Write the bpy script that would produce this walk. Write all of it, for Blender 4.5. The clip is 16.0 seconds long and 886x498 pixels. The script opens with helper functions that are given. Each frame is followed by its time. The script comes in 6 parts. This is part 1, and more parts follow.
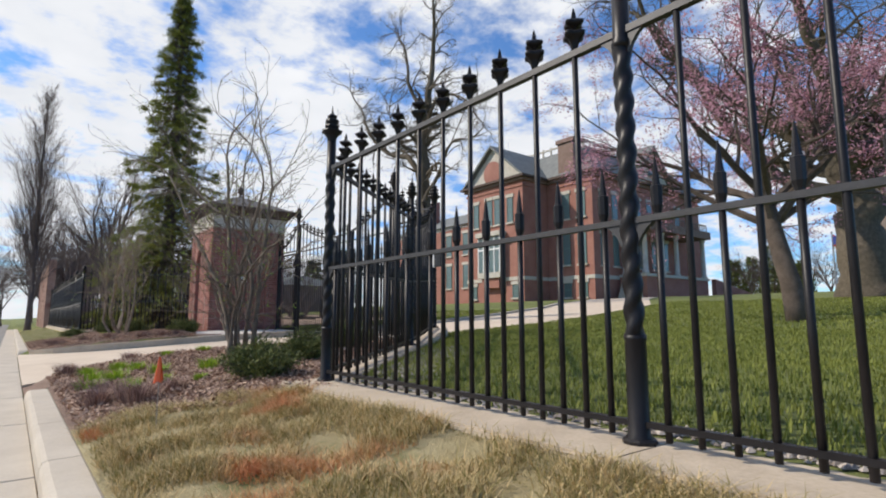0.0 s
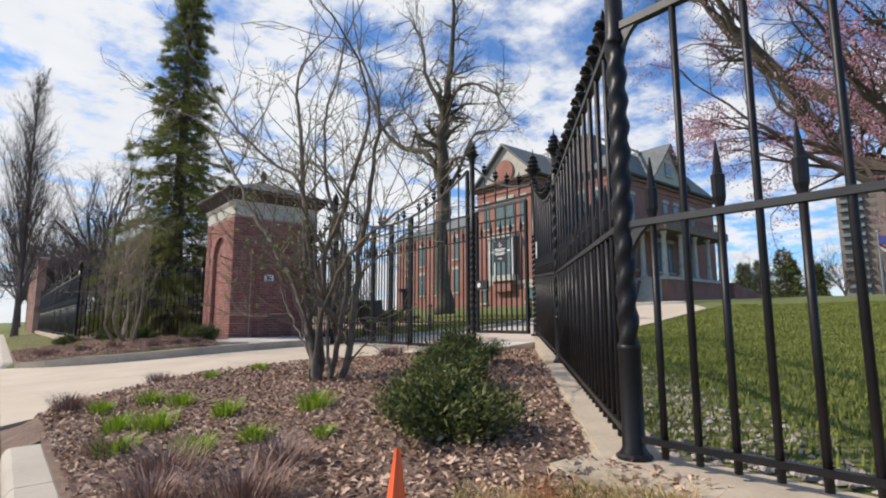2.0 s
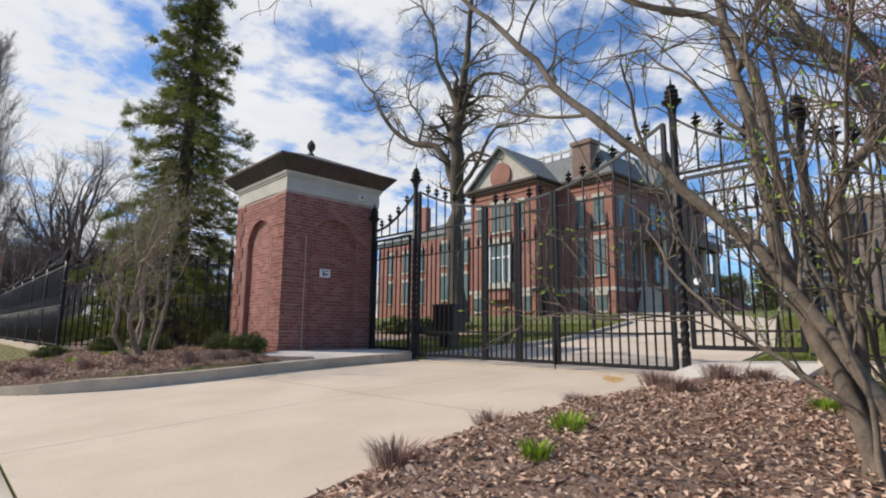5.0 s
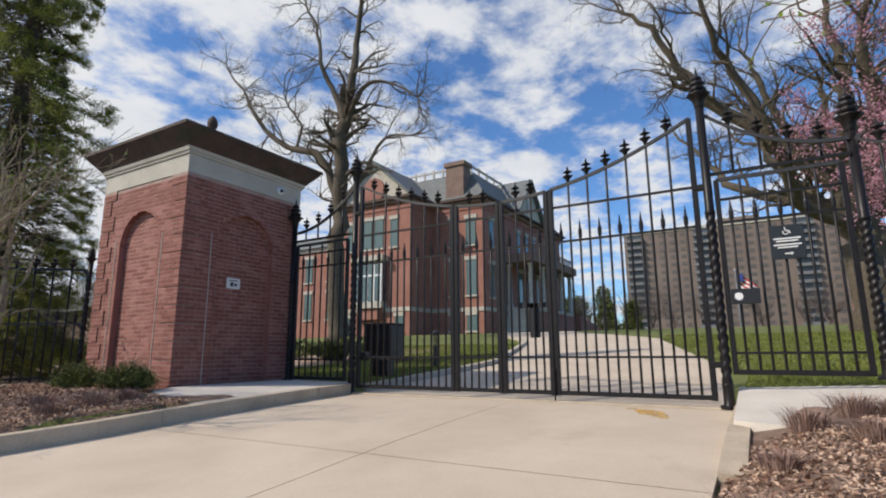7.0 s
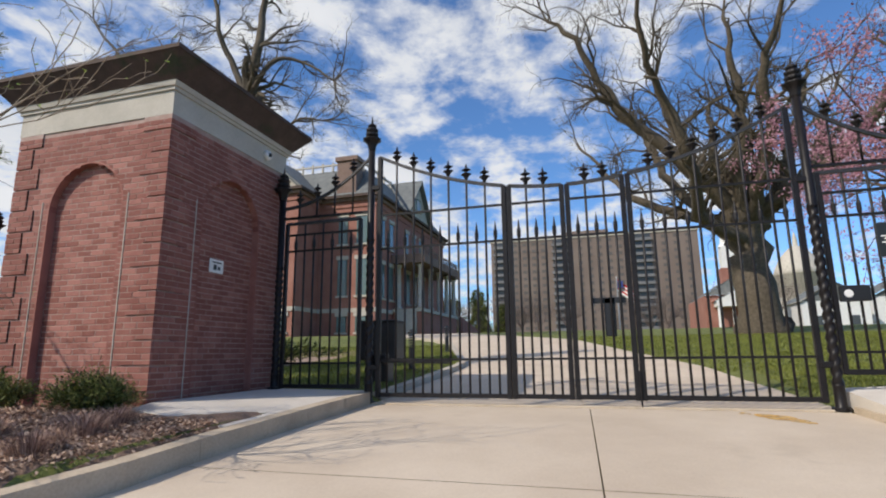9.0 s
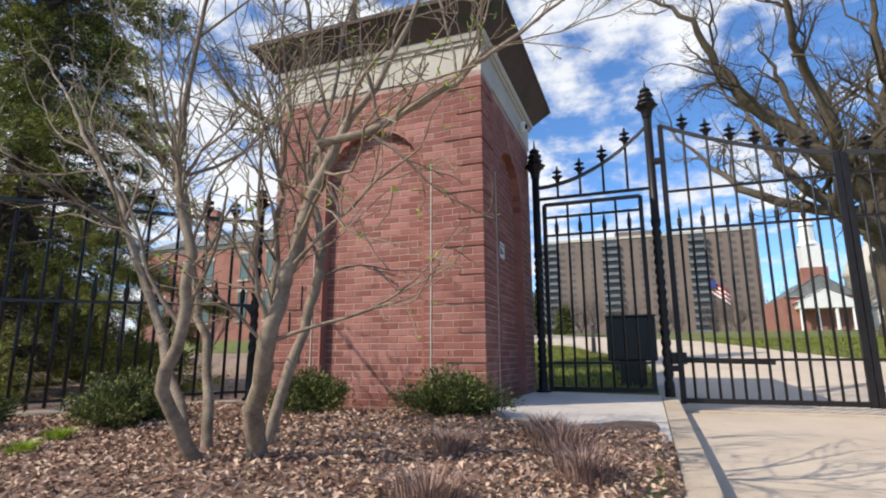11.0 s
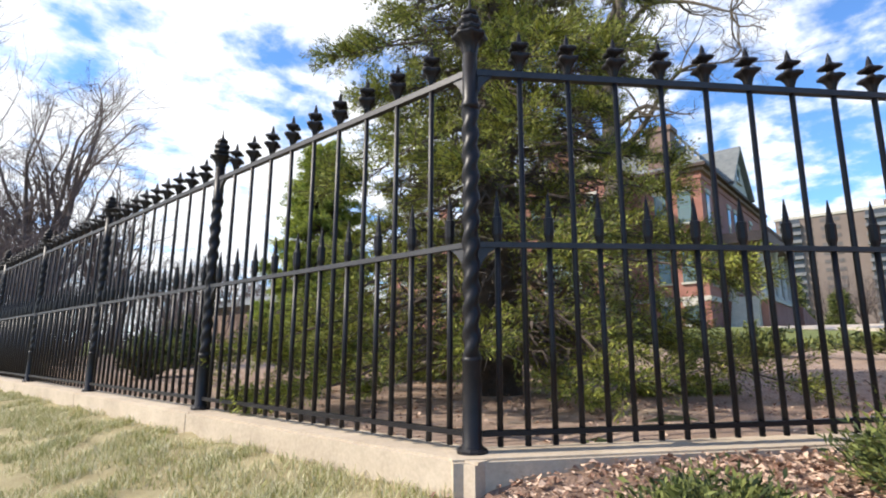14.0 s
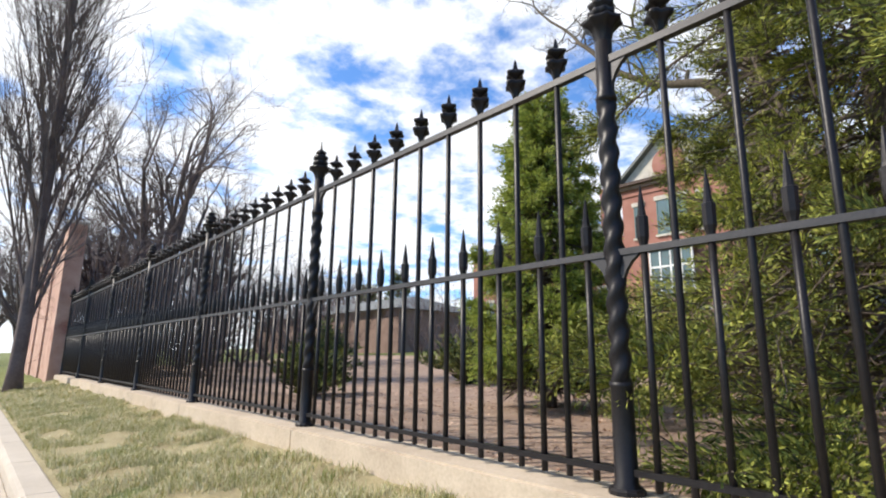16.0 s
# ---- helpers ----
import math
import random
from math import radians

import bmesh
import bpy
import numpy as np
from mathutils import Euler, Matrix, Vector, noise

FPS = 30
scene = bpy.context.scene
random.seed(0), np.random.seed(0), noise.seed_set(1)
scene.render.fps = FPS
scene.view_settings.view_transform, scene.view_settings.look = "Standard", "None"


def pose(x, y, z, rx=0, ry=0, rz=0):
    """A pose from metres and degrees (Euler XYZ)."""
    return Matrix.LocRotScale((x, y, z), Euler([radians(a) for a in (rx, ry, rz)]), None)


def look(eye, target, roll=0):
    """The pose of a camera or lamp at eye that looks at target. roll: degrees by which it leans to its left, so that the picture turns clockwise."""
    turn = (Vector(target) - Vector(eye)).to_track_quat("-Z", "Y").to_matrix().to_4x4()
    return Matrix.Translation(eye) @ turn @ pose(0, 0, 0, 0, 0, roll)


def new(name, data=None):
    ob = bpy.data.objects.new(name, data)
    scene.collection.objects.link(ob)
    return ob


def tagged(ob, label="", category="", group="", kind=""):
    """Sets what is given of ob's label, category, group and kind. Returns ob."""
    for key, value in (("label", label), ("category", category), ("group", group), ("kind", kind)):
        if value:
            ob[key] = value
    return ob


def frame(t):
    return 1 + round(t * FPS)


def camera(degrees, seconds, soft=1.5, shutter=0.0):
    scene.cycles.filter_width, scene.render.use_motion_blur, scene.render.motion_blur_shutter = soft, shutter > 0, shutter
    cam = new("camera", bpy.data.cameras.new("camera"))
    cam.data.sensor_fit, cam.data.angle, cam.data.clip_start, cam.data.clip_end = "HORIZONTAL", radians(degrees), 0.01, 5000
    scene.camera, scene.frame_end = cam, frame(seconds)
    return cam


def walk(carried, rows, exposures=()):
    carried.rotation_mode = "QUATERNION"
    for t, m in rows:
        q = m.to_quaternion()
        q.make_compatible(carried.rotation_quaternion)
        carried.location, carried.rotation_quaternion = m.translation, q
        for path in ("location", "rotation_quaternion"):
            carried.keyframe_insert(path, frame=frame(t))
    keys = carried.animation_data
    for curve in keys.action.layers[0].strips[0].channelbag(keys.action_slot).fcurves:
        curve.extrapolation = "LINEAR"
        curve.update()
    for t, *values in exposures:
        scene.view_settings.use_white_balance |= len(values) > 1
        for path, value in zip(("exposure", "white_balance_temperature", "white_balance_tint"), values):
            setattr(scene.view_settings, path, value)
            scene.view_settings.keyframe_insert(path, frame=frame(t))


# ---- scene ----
cam = camera(79.16, 16.0, 2.0)
PATH = [
    (0.0, pose(0.210, 0.098, 1.076, 97.34, 0.06, -38.61)),
    (0.5, pose(0.203, 1.012, 1.083, 97.21, 0.09, -38.82)),
    (1.0, pose(0.230, 1.923, 1.095, 97.52, -0.08, -38.90)),
    (1.5, pose(0.308, 2.803, 1.102, 97.67, -0.08, -39.17)),
    (2.0, pose(0.322, 3.647, 1.097, 97.80, 0.04, -39.37)),
    (2.5, pose(0.236, 4.507, 1.078, 97.54, 0.25, -39.85)),
    (3.0, pose(0.094, 5.389, 1.055, 97.76, 0.30, -39.87)),
    (3.5, pose(-0.053, 6.266, 1.044, 97.51, 0.54, -40.38)),
    (4.0, pose(-0.135, 7.117, 1.052, 97.79, -0.03, -40.91)),
    (6.5, pose(0.073, 10.889, 1.168, 100.60, 0.05, -53.52)),
    (7.0, pose(0.137, 11.593, 1.174, 100.96, 0.32, -59.01)),
    (7.5, pose(0.148, 12.325, 1.178, 100.92, 0.47, -65.21)),
    (8.0, pose(0.245, 13.115, 1.184, 100.83, 0.65, -72.90)),
    (10.5, pose(0.187, 17.659, 1.161, 101.16, 0.62, -73.70)),
    (11.0, pose(0.202, 18.625, 1.146, 101.41, 0.20, -69.48)),
    (11.5, pose(0.156, 19.576, 1.132, 101.58, -0.16, -64.48)),
    (12.0, pose(0.116, 20.501, 1.120, 101.73, -0.17, -61.18)),
    (12.5, pose(0.106, 21.412, 1.111, 101.22, -0.19, -57.02)),
    (13.0, pose(0.099, 22.322, 1.109, 100.66, 0.10, -53.86)),
    (13.5, pose(0.047, 23.229, 1.114, 101.09, -0.08, -50.92)),
    (14.0, pose(0.006, 24.111, 1.114, 100.71, -0.19, -48.69)),
    (14.5, pose(0.005, 25.028, 1.119, 99.67, -0.26, -46.11)),
    (15.0, pose(0.020, 25.943, 1.137, 99.86, -0.60, -44.08)),
    (15.5, pose(0.023, 26.857, 1.161, 101.04, -0.75, -42.19)),
    (16.0, pose(-0.037, 27.710, 1.175, 101.61, -0.65, -41.41)),
]
walk(cam, PATH, [(0.0, -0.22), (4.0, -0.25), (6.5, -0.42), (8.0, -0.42), (10.5, -0.18), (11.5, 0.08), (12.5, 0.44), (14.5, 0.40), (16.0, 0.27)])

# ---- world, sun ----
SUN_FROM = Vector((-0.62, 0.55, 0.70)).normalized()
world = bpy.data.worlds.new("spring_sky")
scene.world = world
world.use_nodes = True
wn, wl = world.node_tree.nodes, world.node_tree.links
sky = wn.new("ShaderNodeTexSky")
sky.sky_type = 'NISHITA'
sky.sun_disc = False
sky.sun_elevation = math.asin(SUN_FROM.z)
sky.sun_rotation = math.atan2(SUN_FROM.x, SUN_FROM.y)
sky.air_density, sky.dust_density, sky.ozone_density = 1.0, 0.4, 2.5
wtc = wn.new("ShaderNodeTexCoord")
wsep = wn.new("ShaderNodeSeparateXYZ")
wl.new(wtc.outputs["Generated"], wsep.inputs[0])


def wmath(op, a, b):
    n = wn.new("ShaderNodeMath")
    n.operation = op
    for i, v in enumerate((a, b)):
        if isinstance(v, (int, float)):
            n.inputs[i].default_value = v
        else:
            wl.new(v, n.inputs[i])
    return n.outputs[0]


# clouds lie on a flat layer overhead
wz = wmath('ADD', wmath('MAXIMUM', wsep.outputs[2], 0.0), 0.16)
wcomb = wn.new("ShaderNodeCombineXYZ")
wl.new(wmath('DIVIDE', wsep.outputs[0], wz), wcomb.inputs[0])
wl.new(wmath('DIVIDE', wsep.outputs[1], wz), wcomb.inputs[1])


def wnoise(scale, detail, rough, dist):
    n = wn.new("ShaderNodeTexNoise")
    wl.new(wcomb.outputs[0], n.inputs["Vector"])
    n.inputs["Scale"].default_value = scale
    n.inputs["Detail"].default_value = detail
    n.inputs["Roughness"].default_value = rough
    n.inputs["Distortion"].default_value = dist
    return n.outputs[0]


wcover = wmath('ADD', wmath('MULTIPLY', wnoise(4.7, 11, 0.6, 0.08), 0.68), wmath('MULTIPLY', wnoise(1.3, 3, 0.5, 0.2), 0.32))
wcover = wmath('ADD', wcover, wmath('MULTIPLY', wmath('SUBTRACT', wsep.outputs[1], 0.45), 0.11))
wramp = wn.new("ShaderNodeMapRange")
wramp.interpolation_type = 'SMOOTHSTEP'
wl.new(wcover, wramp.inputs[0])
wramp.inputs[1].default_value, wramp.inputs[2].default_value = 0.40, 0.57
wmix = wn.new("ShaderNodeMix")
wmix.data_type = 'RGBA'
wl.new(wramp.outputs[0], wmix.inputs[0])
wsky = wn.new("ShaderNodeMix")
wsky.data_type, wsky.blend_type = 'RGBA', 'MULTIPLY'
wsky.inputs[0].default_value = 1.0
wl.new(sky.outputs[0], wsky.inputs[6])
wsky.inputs[7].default_value = (0.92, 1.30, 1.72, 1)
wl.new(wsky.outputs[2], wmix.inputs[6])
wshade = wn.new("ShaderNodeMix")
wshade.data_type = 'RGBA'
wl.new(wnoise(2.2, 6, 0.6, 0.1), wshade.inputs[0])
wshade.inputs[6].default_value = (5.8, 6.2, 6.9, 1)
wshade.inputs[7].default_value = (10.2, 10.2, 10.3, 1)
wl.new(wshade.outputs[2], wmix.inputs[7])
wl.new(wmix.outputs[2], wn["Background"].inputs[0])
wn["Background"].inputs[1].default_value = 0.125

sun_data = bpy.data.lights.new("sun", 'SUN')
sun_data.energy, sun_data.angle, sun_data.color = 5.0, radians(0.5), (1.0, 0.905, 0.79)
sun = new("sun", sun_data)
sun.matrix_world = look(SUN_FROM * 60, (0, 0, 0))


# ---- materials ----
def material(name, low, high, rough=0.8, scale=6.0, fine=60.0, bump=0.3, dist=0.01, metal=0.0, third=None, spots=0.6, vary=0.0, islands=0.0, spec=0.5, translucent=0.0):
    """Two colours by a coarse and a fine noise in world space, with relief; vary: by object, islands: by loose piece."""
    m = bpy.data.materials.new(name)
    m.use_nodes = True
    n, l = m.node_tree.nodes, m.node_tree.links
    b = n["Principled BSDF"]
    geo = n.new("ShaderNodeNewGeometry")

    def tex(s, d, r=0.6):
        t = n.new("ShaderNodeTexNoise")
        l.new(geo.outputs["Position"], t.inputs["Vector"])
        t.inputs["Scale"].default_value, t.inputs["Detail"].default_value, t.inputs["Roughness"].default_value = s, d, r
        return t.outputs[0]

    def mth(op, a, c):
        t = n.new("ShaderNodeMath")
        t.operation = op
        for i, v in enumerate((a, c)):
            if isinstance(v, (int, float)):
                t.inputs[i].default_value = v
            else:
                l.new(v, t.inputs[i])
        return t.outputs[0]

    coarse, small = tex(scale, 5), tex(fine, 4, 0.7)
    f = mth('ADD', mth('MULTIPLY', coarse, 0.6), mth('MULTIPLY', small, 0.4))
    if vary:
        info = n.new("ShaderNodeObjectInfo")
        f = mth('ADD', f, mth('MULTIPLY', mth('SUBTRACT', info.outputs["Random"], 0.5), vary))
    if islands:
        f = mth('ADD', f, mth('MULTIPLY', mth('SUBTRACT', geo.outputs["Random Per Island"], 0.5), islands))
    ramp = n.new("ShaderNodeValToRGB")
    e = ramp.color_ramp.elements
    e[0].position, e[0].color = 0.34, (*low, 1)
    e[1].position, e[1].color = 0.66, (*high, 1)
    l.new(f, ramp.inputs[0])
    colour = ramp.outputs[0]
    if third:
        mix = n.new("ShaderNodeMix")
        mix.data_type = 'RGBA'
        mr = n.new("ShaderNodeMapRange")
        l.new(tex(scale * 0.37, 6, 0.65), mr.inputs[0])
        mr.inputs[1].default_value, mr.inputs[2].default_value = spots, spots + 0.12
        l.new(mr.outputs[0], mix.inputs[0])
        l.new(colour, mix.inputs[6])
        mix.inputs[7].default_value = (*third, 1)
        colour = mix.outputs[2]
    l.new(colour, b.inputs["Base Color"])
    b.inputs["Metallic"].default_value = metal
    b.inputs["Specular IOR Level"].default_value = spec
    l.new(mth('ADD', mth('MULTIPLY', small, 0.25), rough - 0.12), b.inputs["Roughness"])
    if bump:
        bp = n.new("ShaderNodeBump")
        bp.inputs["Strength"].default_value, bp.inputs["Distance"].default_value = bump, dist
        l.new(mth('ADD', small, mth('MULTIPLY', coarse, 0.5)), bp.inputs["Height"])
        l.new(bp.outputs[0], b.inputs["Normal"])
    if translucent:
        tr = n.new("ShaderNodeBsdfTranslucent")
        l.new(colour, tr.inputs[0])
        ms = n.new("ShaderNodeMixShader")
        ms.inputs[0].default_value = translucent
        l.new(b.outputs[0], ms.inputs[1])
        l.new(tr.outputs[0], ms.inputs[2])
        l.new(ms.outputs[0], n["Material Output"].inputs[0])
    return m


def plain(name, col, rough=0.6, metal=0.0, trans=0.0):
    m = bpy.data.materials.new(name)
    m.use_nodes = True
    b = m.node_tree.nodes["Principled BSDF"]
    b.inputs["Base Color"].default_value = (*col, 1)
    b.inputs["Roughness"].default_value, b.inputs["Metallic"].default_value = rough, metal
    b.inputs["Transmission Weight"].default_value = trans
    return m


IRON = material("black_painted_iron", (0.009, 0.0075, 0.008), (0.019, 0.0165, 0.017), 0.40, 9, 90, 0.25, 0.003, spec=0.28, third=(0.035, 0.026, 0.02), spots=0.68)
RAIL = material("weathered_rail_paint", (0.014, 0.014, 0.016), (0.04, 0.038, 0.04), 0.5, 7, 80, 0.3, 0.003)
BRICK = material("red_brick", (0.215, 0.074, 0.055), (0.375, 0.163, 0.128), 0.85, 3, 55, 0.5, 0.004, vary=0.35, islands=0.3)
PALEBRICK = material("weathered_pale_brick", (0.36, 0.19, 0.14), (0.56, 0.38, 0.29), 0.9, 2, 30, 0.5, 0.006, third=(0.30, 0.13, 0.10), spots=0.55)
MORTAR = material("mortar", (0.31, 0.195, 0.16), (0.47, 0.355, 0.305), 0.95, 5, 90, 0.5, 0.004)
HOUSE_BRICK = material("house_brick", (0.255, 0.107, 0.078), (0.37, 0.18, 0.138), 0.9, 0.6, 9, 0.3, 0.01)
STONE = material("limestone", (0.40, 0.37, 0.31), (0.56, 0.52, 0.45), 0.85, 2, 40, 0.4, 0.004, third=(0.25, 0.23, 0.19), spots=0.62)
CAPSTONE = material("brown_cornice", (0.045, 0.028, 0.022), (0.10, 0.065, 0.05), 0.8, 4, 40, 0.5, 0.006, third=(0.035, 0.045, 0.02), spots=0.6)
SLATE = material("slate_roof", (0.10, 0.11, 0.11), (0.19, 0.20, 0.19), 0.7, 1.5, 14, 0.4, 0.02)
PIERROOF = material("pier_roof_shingle", (0.09, 0.085, 0.085), (0.17, 0.16, 0.155), 0.75, 3, 30, 0.4, 0.006)
CONCRETE = material("driveway_concrete", (0.49, 0.395, 0.295), (0.63, 0.53, 0.41), 0.85, 0.8, 45, 0.25, 0.003, third=(0.42, 0.34, 0.255), spots=0.60)
PALECON = material("pale_concrete", (0.40, 0.345, 0.275), (0.53, 0.47, 0.38), 0.88, 1.5, 50, 0.3, 0.003, third=(0.31, 0.28, 0.23), spots=0.60)
WALKCON = material("pale_walk_concrete", (0.54, 0.49, 0.42), (0.68, 0.62, 0.54), 0.88, 1.5, 50, 0.3, 0.003, third=(0.44, 0.40, 0.34), spots=0.62)
CURBCON = material("weathered_curb_concrete", (0.38, 0.305, 0.22), (0.57, 0.475, 0.355), 0.9, 2.5, 40, 0.5, 0.005, third=(0.22, 0.185, 0.14), spots=0.6)
ASPHALT = material("street_surface", (0.16, 0.155, 0.145), (0.24, 0.23, 0.21), 0.9, 1.2, 70, 0.5, 0.005)
SOIL = material("bark_mulch_soil", (0.14, 0.088, 0.062), (0.35, 0.235, 0.172), 0.95, 5, 45, 1.0, 0.03, third=(0.38, 0.28, 0.215), spots=0.58)
EARTH = material("dry_bare_earth", (0.23, 0.155, 0.11), (0.45, 0.325, 0.24), 0.95, 3, 40, 1.0, 0.03, third=(0.40, 0.31, 0.22), spots=0.58)
LAWNSOIL = material("lawn_ground", (0.09, 0.11, 0.024), (0.185, 0.205, 0.05), 0.95, 1.2, 50, 0.8, 0.03, third=(0.13, 0.14, 0.045), spots=0.62)
DRYSOIL = material("dry_lawn_ground", (0.26, 0.21, 0.10), (0.46, 0.39, 0.22), 0.95, 3, 50, 0.8, 0.03, third=(0.13, 0.15, 0.045), spots=0.57)
GRAVEL = material("pebbles", (0.20, 0.17, 0.145), (0.42, 0.37, 0.32), 0.9, 4, 30, 0.5, 0.01, islands=0.8)
GRASS = material("green_grass", (0.105, 0.132, 0.018), (0.265, 0.285, 0.054), 0.75, 0.9, 12, 0, islands=0.5, translucent=0.25)
DRYGRASS = material("straw_grass", (0.235, 0.20, 0.062), (0.66, 0.50, 0.26), 0.85, 3.0, 12, 0, islands=0.7, third=(0.56, 0.22, 0.09), spots=0.545, translucent=0.2)
PALEGRASS = material("pale_spring_grass", (0.27, 0.28, 0.09), (0.66, 0.60, 0.38), 0.85, 2.2, 12, 0, islands=0.7, third=(0.17, 0.21, 0.05), spots=0.57, translucent=0.2)
LIME = material("lime_daylily_leaf", (0.16, 0.27, 0.015), (0.34, 0.46, 0.045), 0.6, 4, 20, 0, islands=0.6, translucent=0.3)
LEAVES = material("dead_leaves", (0.21, 0.115, 0.075), (0.58, 0.41, 0.295), 0.9, 3, 30, 0, islands=1.3)
TWIG = material("heather_twigs", (0.17, 0.10, 0.078), (0.43, 0.29, 0.23), 0.9, 4, 20, 0, islands=0.8)
BARK = material("grey_brown_bark", (0.05, 0.04, 0.028), (0.145, 0.116, 0.08), 0.9, 7, 45, 0.9, 0.01)
PALEBARK = material("pale_shrub_bark", (0.12, 0.088, 0.06), (0.37, 0.29, 0.21), 0.85, 8, 45, 0.6, 0.006, third=(0.13, 0.10, 0.065), spots=0.55)
DARKBARK = material("dark_bark", (0.06, 0.045, 0.036), (0.15, 0.115, 0.09), 0.92, 5, 40, 0.9, 0.02)
FARTWIG = material("far_twigs", (0.085, 0.062, 0.056), (0.185, 0.142, 0.125), 0.95, 2, 20, 0)
NEEDLE = material("spruce_needles", (0.066, 0.09, 0.016), (0.36, 0.375, 0.066), 0.75, 2.2, 9, 0, islands=0.4, translucent=0.14)
YEW = material("yew_needles", (0.034, 0.050, 0.012), (0.17, 0.19, 0.042), 0.7, 6, 30, 0, islands=0.7, translucent=0.12)
PINE = material("young_pine_needles", (0.17, 0.23, 0.042), (0.42, 0.47, 0.10), 0.75, 2, 14, 0, islands=0.5, translucent=0.35)
BLOSSOM = material("plum_blossom", (0.30, 0.13, 0.17), (0.54, 0.30, 0.36), 0.8, 1.2, 12, 0, islands=0.8, translucent=0.3)
APTWALL = material("tan_apartment_brick", (0.165, 0.125, 0.105), (0.215, 0.17, 0.145), 0.9, 0.1, 2, 0)
GLASS = plain("window_glass", (0.12, 0.17, 0.17), 0.08, 0.0)
# dark far glass; also colours in the shade between the far balconies
FARGLASS_AND_SHADE = plain("dark_window_and_balcony_shade", (0.06, 0.065, 0.07), 0.2)
DULLGLASS = plain("dull_far_window", (0.105, 0.092, 0.085), 0.5)
WHITE = material("white_paint", (0.68, 0.68, 0.66), (0.80, 0.80, 0.78), 0.6, 2, 30, 0)
BLACK = plain("black_enamel", (0.015, 0.015, 0.017), 0.4)
BLACKSIGN = plain("black_sign_face", (0.02, 0.022, 0.024), 0.35)
SIGNWHITE = plain("sign_white", (0.75, 0.75, 0.73), 0.5)
TEAL = plain("teal_painted_trim", (0.09, 0.17, 0.16), 0.5)
RUST = material("rust_stain", (0.60, 0.30, 0.03), (0.60, 0.44, 0.20), 0.9, 6, 40, 0)
rn, rl = RUST.node_tree.nodes, RUST.node_tree.links
rgeo, rtex, rmap = rn.new("ShaderNodeNewGeometry"), rn.new("ShaderNodeTexNoise"), rn.new("ShaderNodeMapRange")
rl.new(rgeo.outputs["Position"], rtex.inputs["Vector"])
rtex.inputs["Scale"].default_value, rtex.inputs["Detail"].default_value = 9.0, 6.0
rl.new(rtex.outputs[0], rmap.inputs[0])
rmap.inputs[1].default_value, rmap.inputs[2].default_value, rmap.inputs[4].default_value = 0.36, 0.56, 0.95
rclear, rmix = rn.new("ShaderNodeBsdfTransparent"), rn.new("ShaderNodeMixShader")
rl.new(rmap.outputs[0], rmix.inputs[0])
rl.new(rclear.outputs[0], rmix.inputs[1])
rl.new(rn["Principled BSDF"].outputs[0], rmix.inputs[2])
rl.new(rmix.outputs[0], rn["Material Output"].inputs[0])
ORANGE = plain("orange_flag_vinyl", (0.85, 0.13, 0.03), 0.5)
STEEL = plain("grey_steel", (0.35, 0.35, 0.36), 0.4, 0.8)
SEAM = plain("dark_joint", (0.13, 0.105, 0.08), 0.95)
FLAGRED, FLAGBLUE = plain("flag_red", (0.45, 0.03, 0.04), 0.8), plain("flag_blue", (0.04, 0.06, 0.25), 0.8)


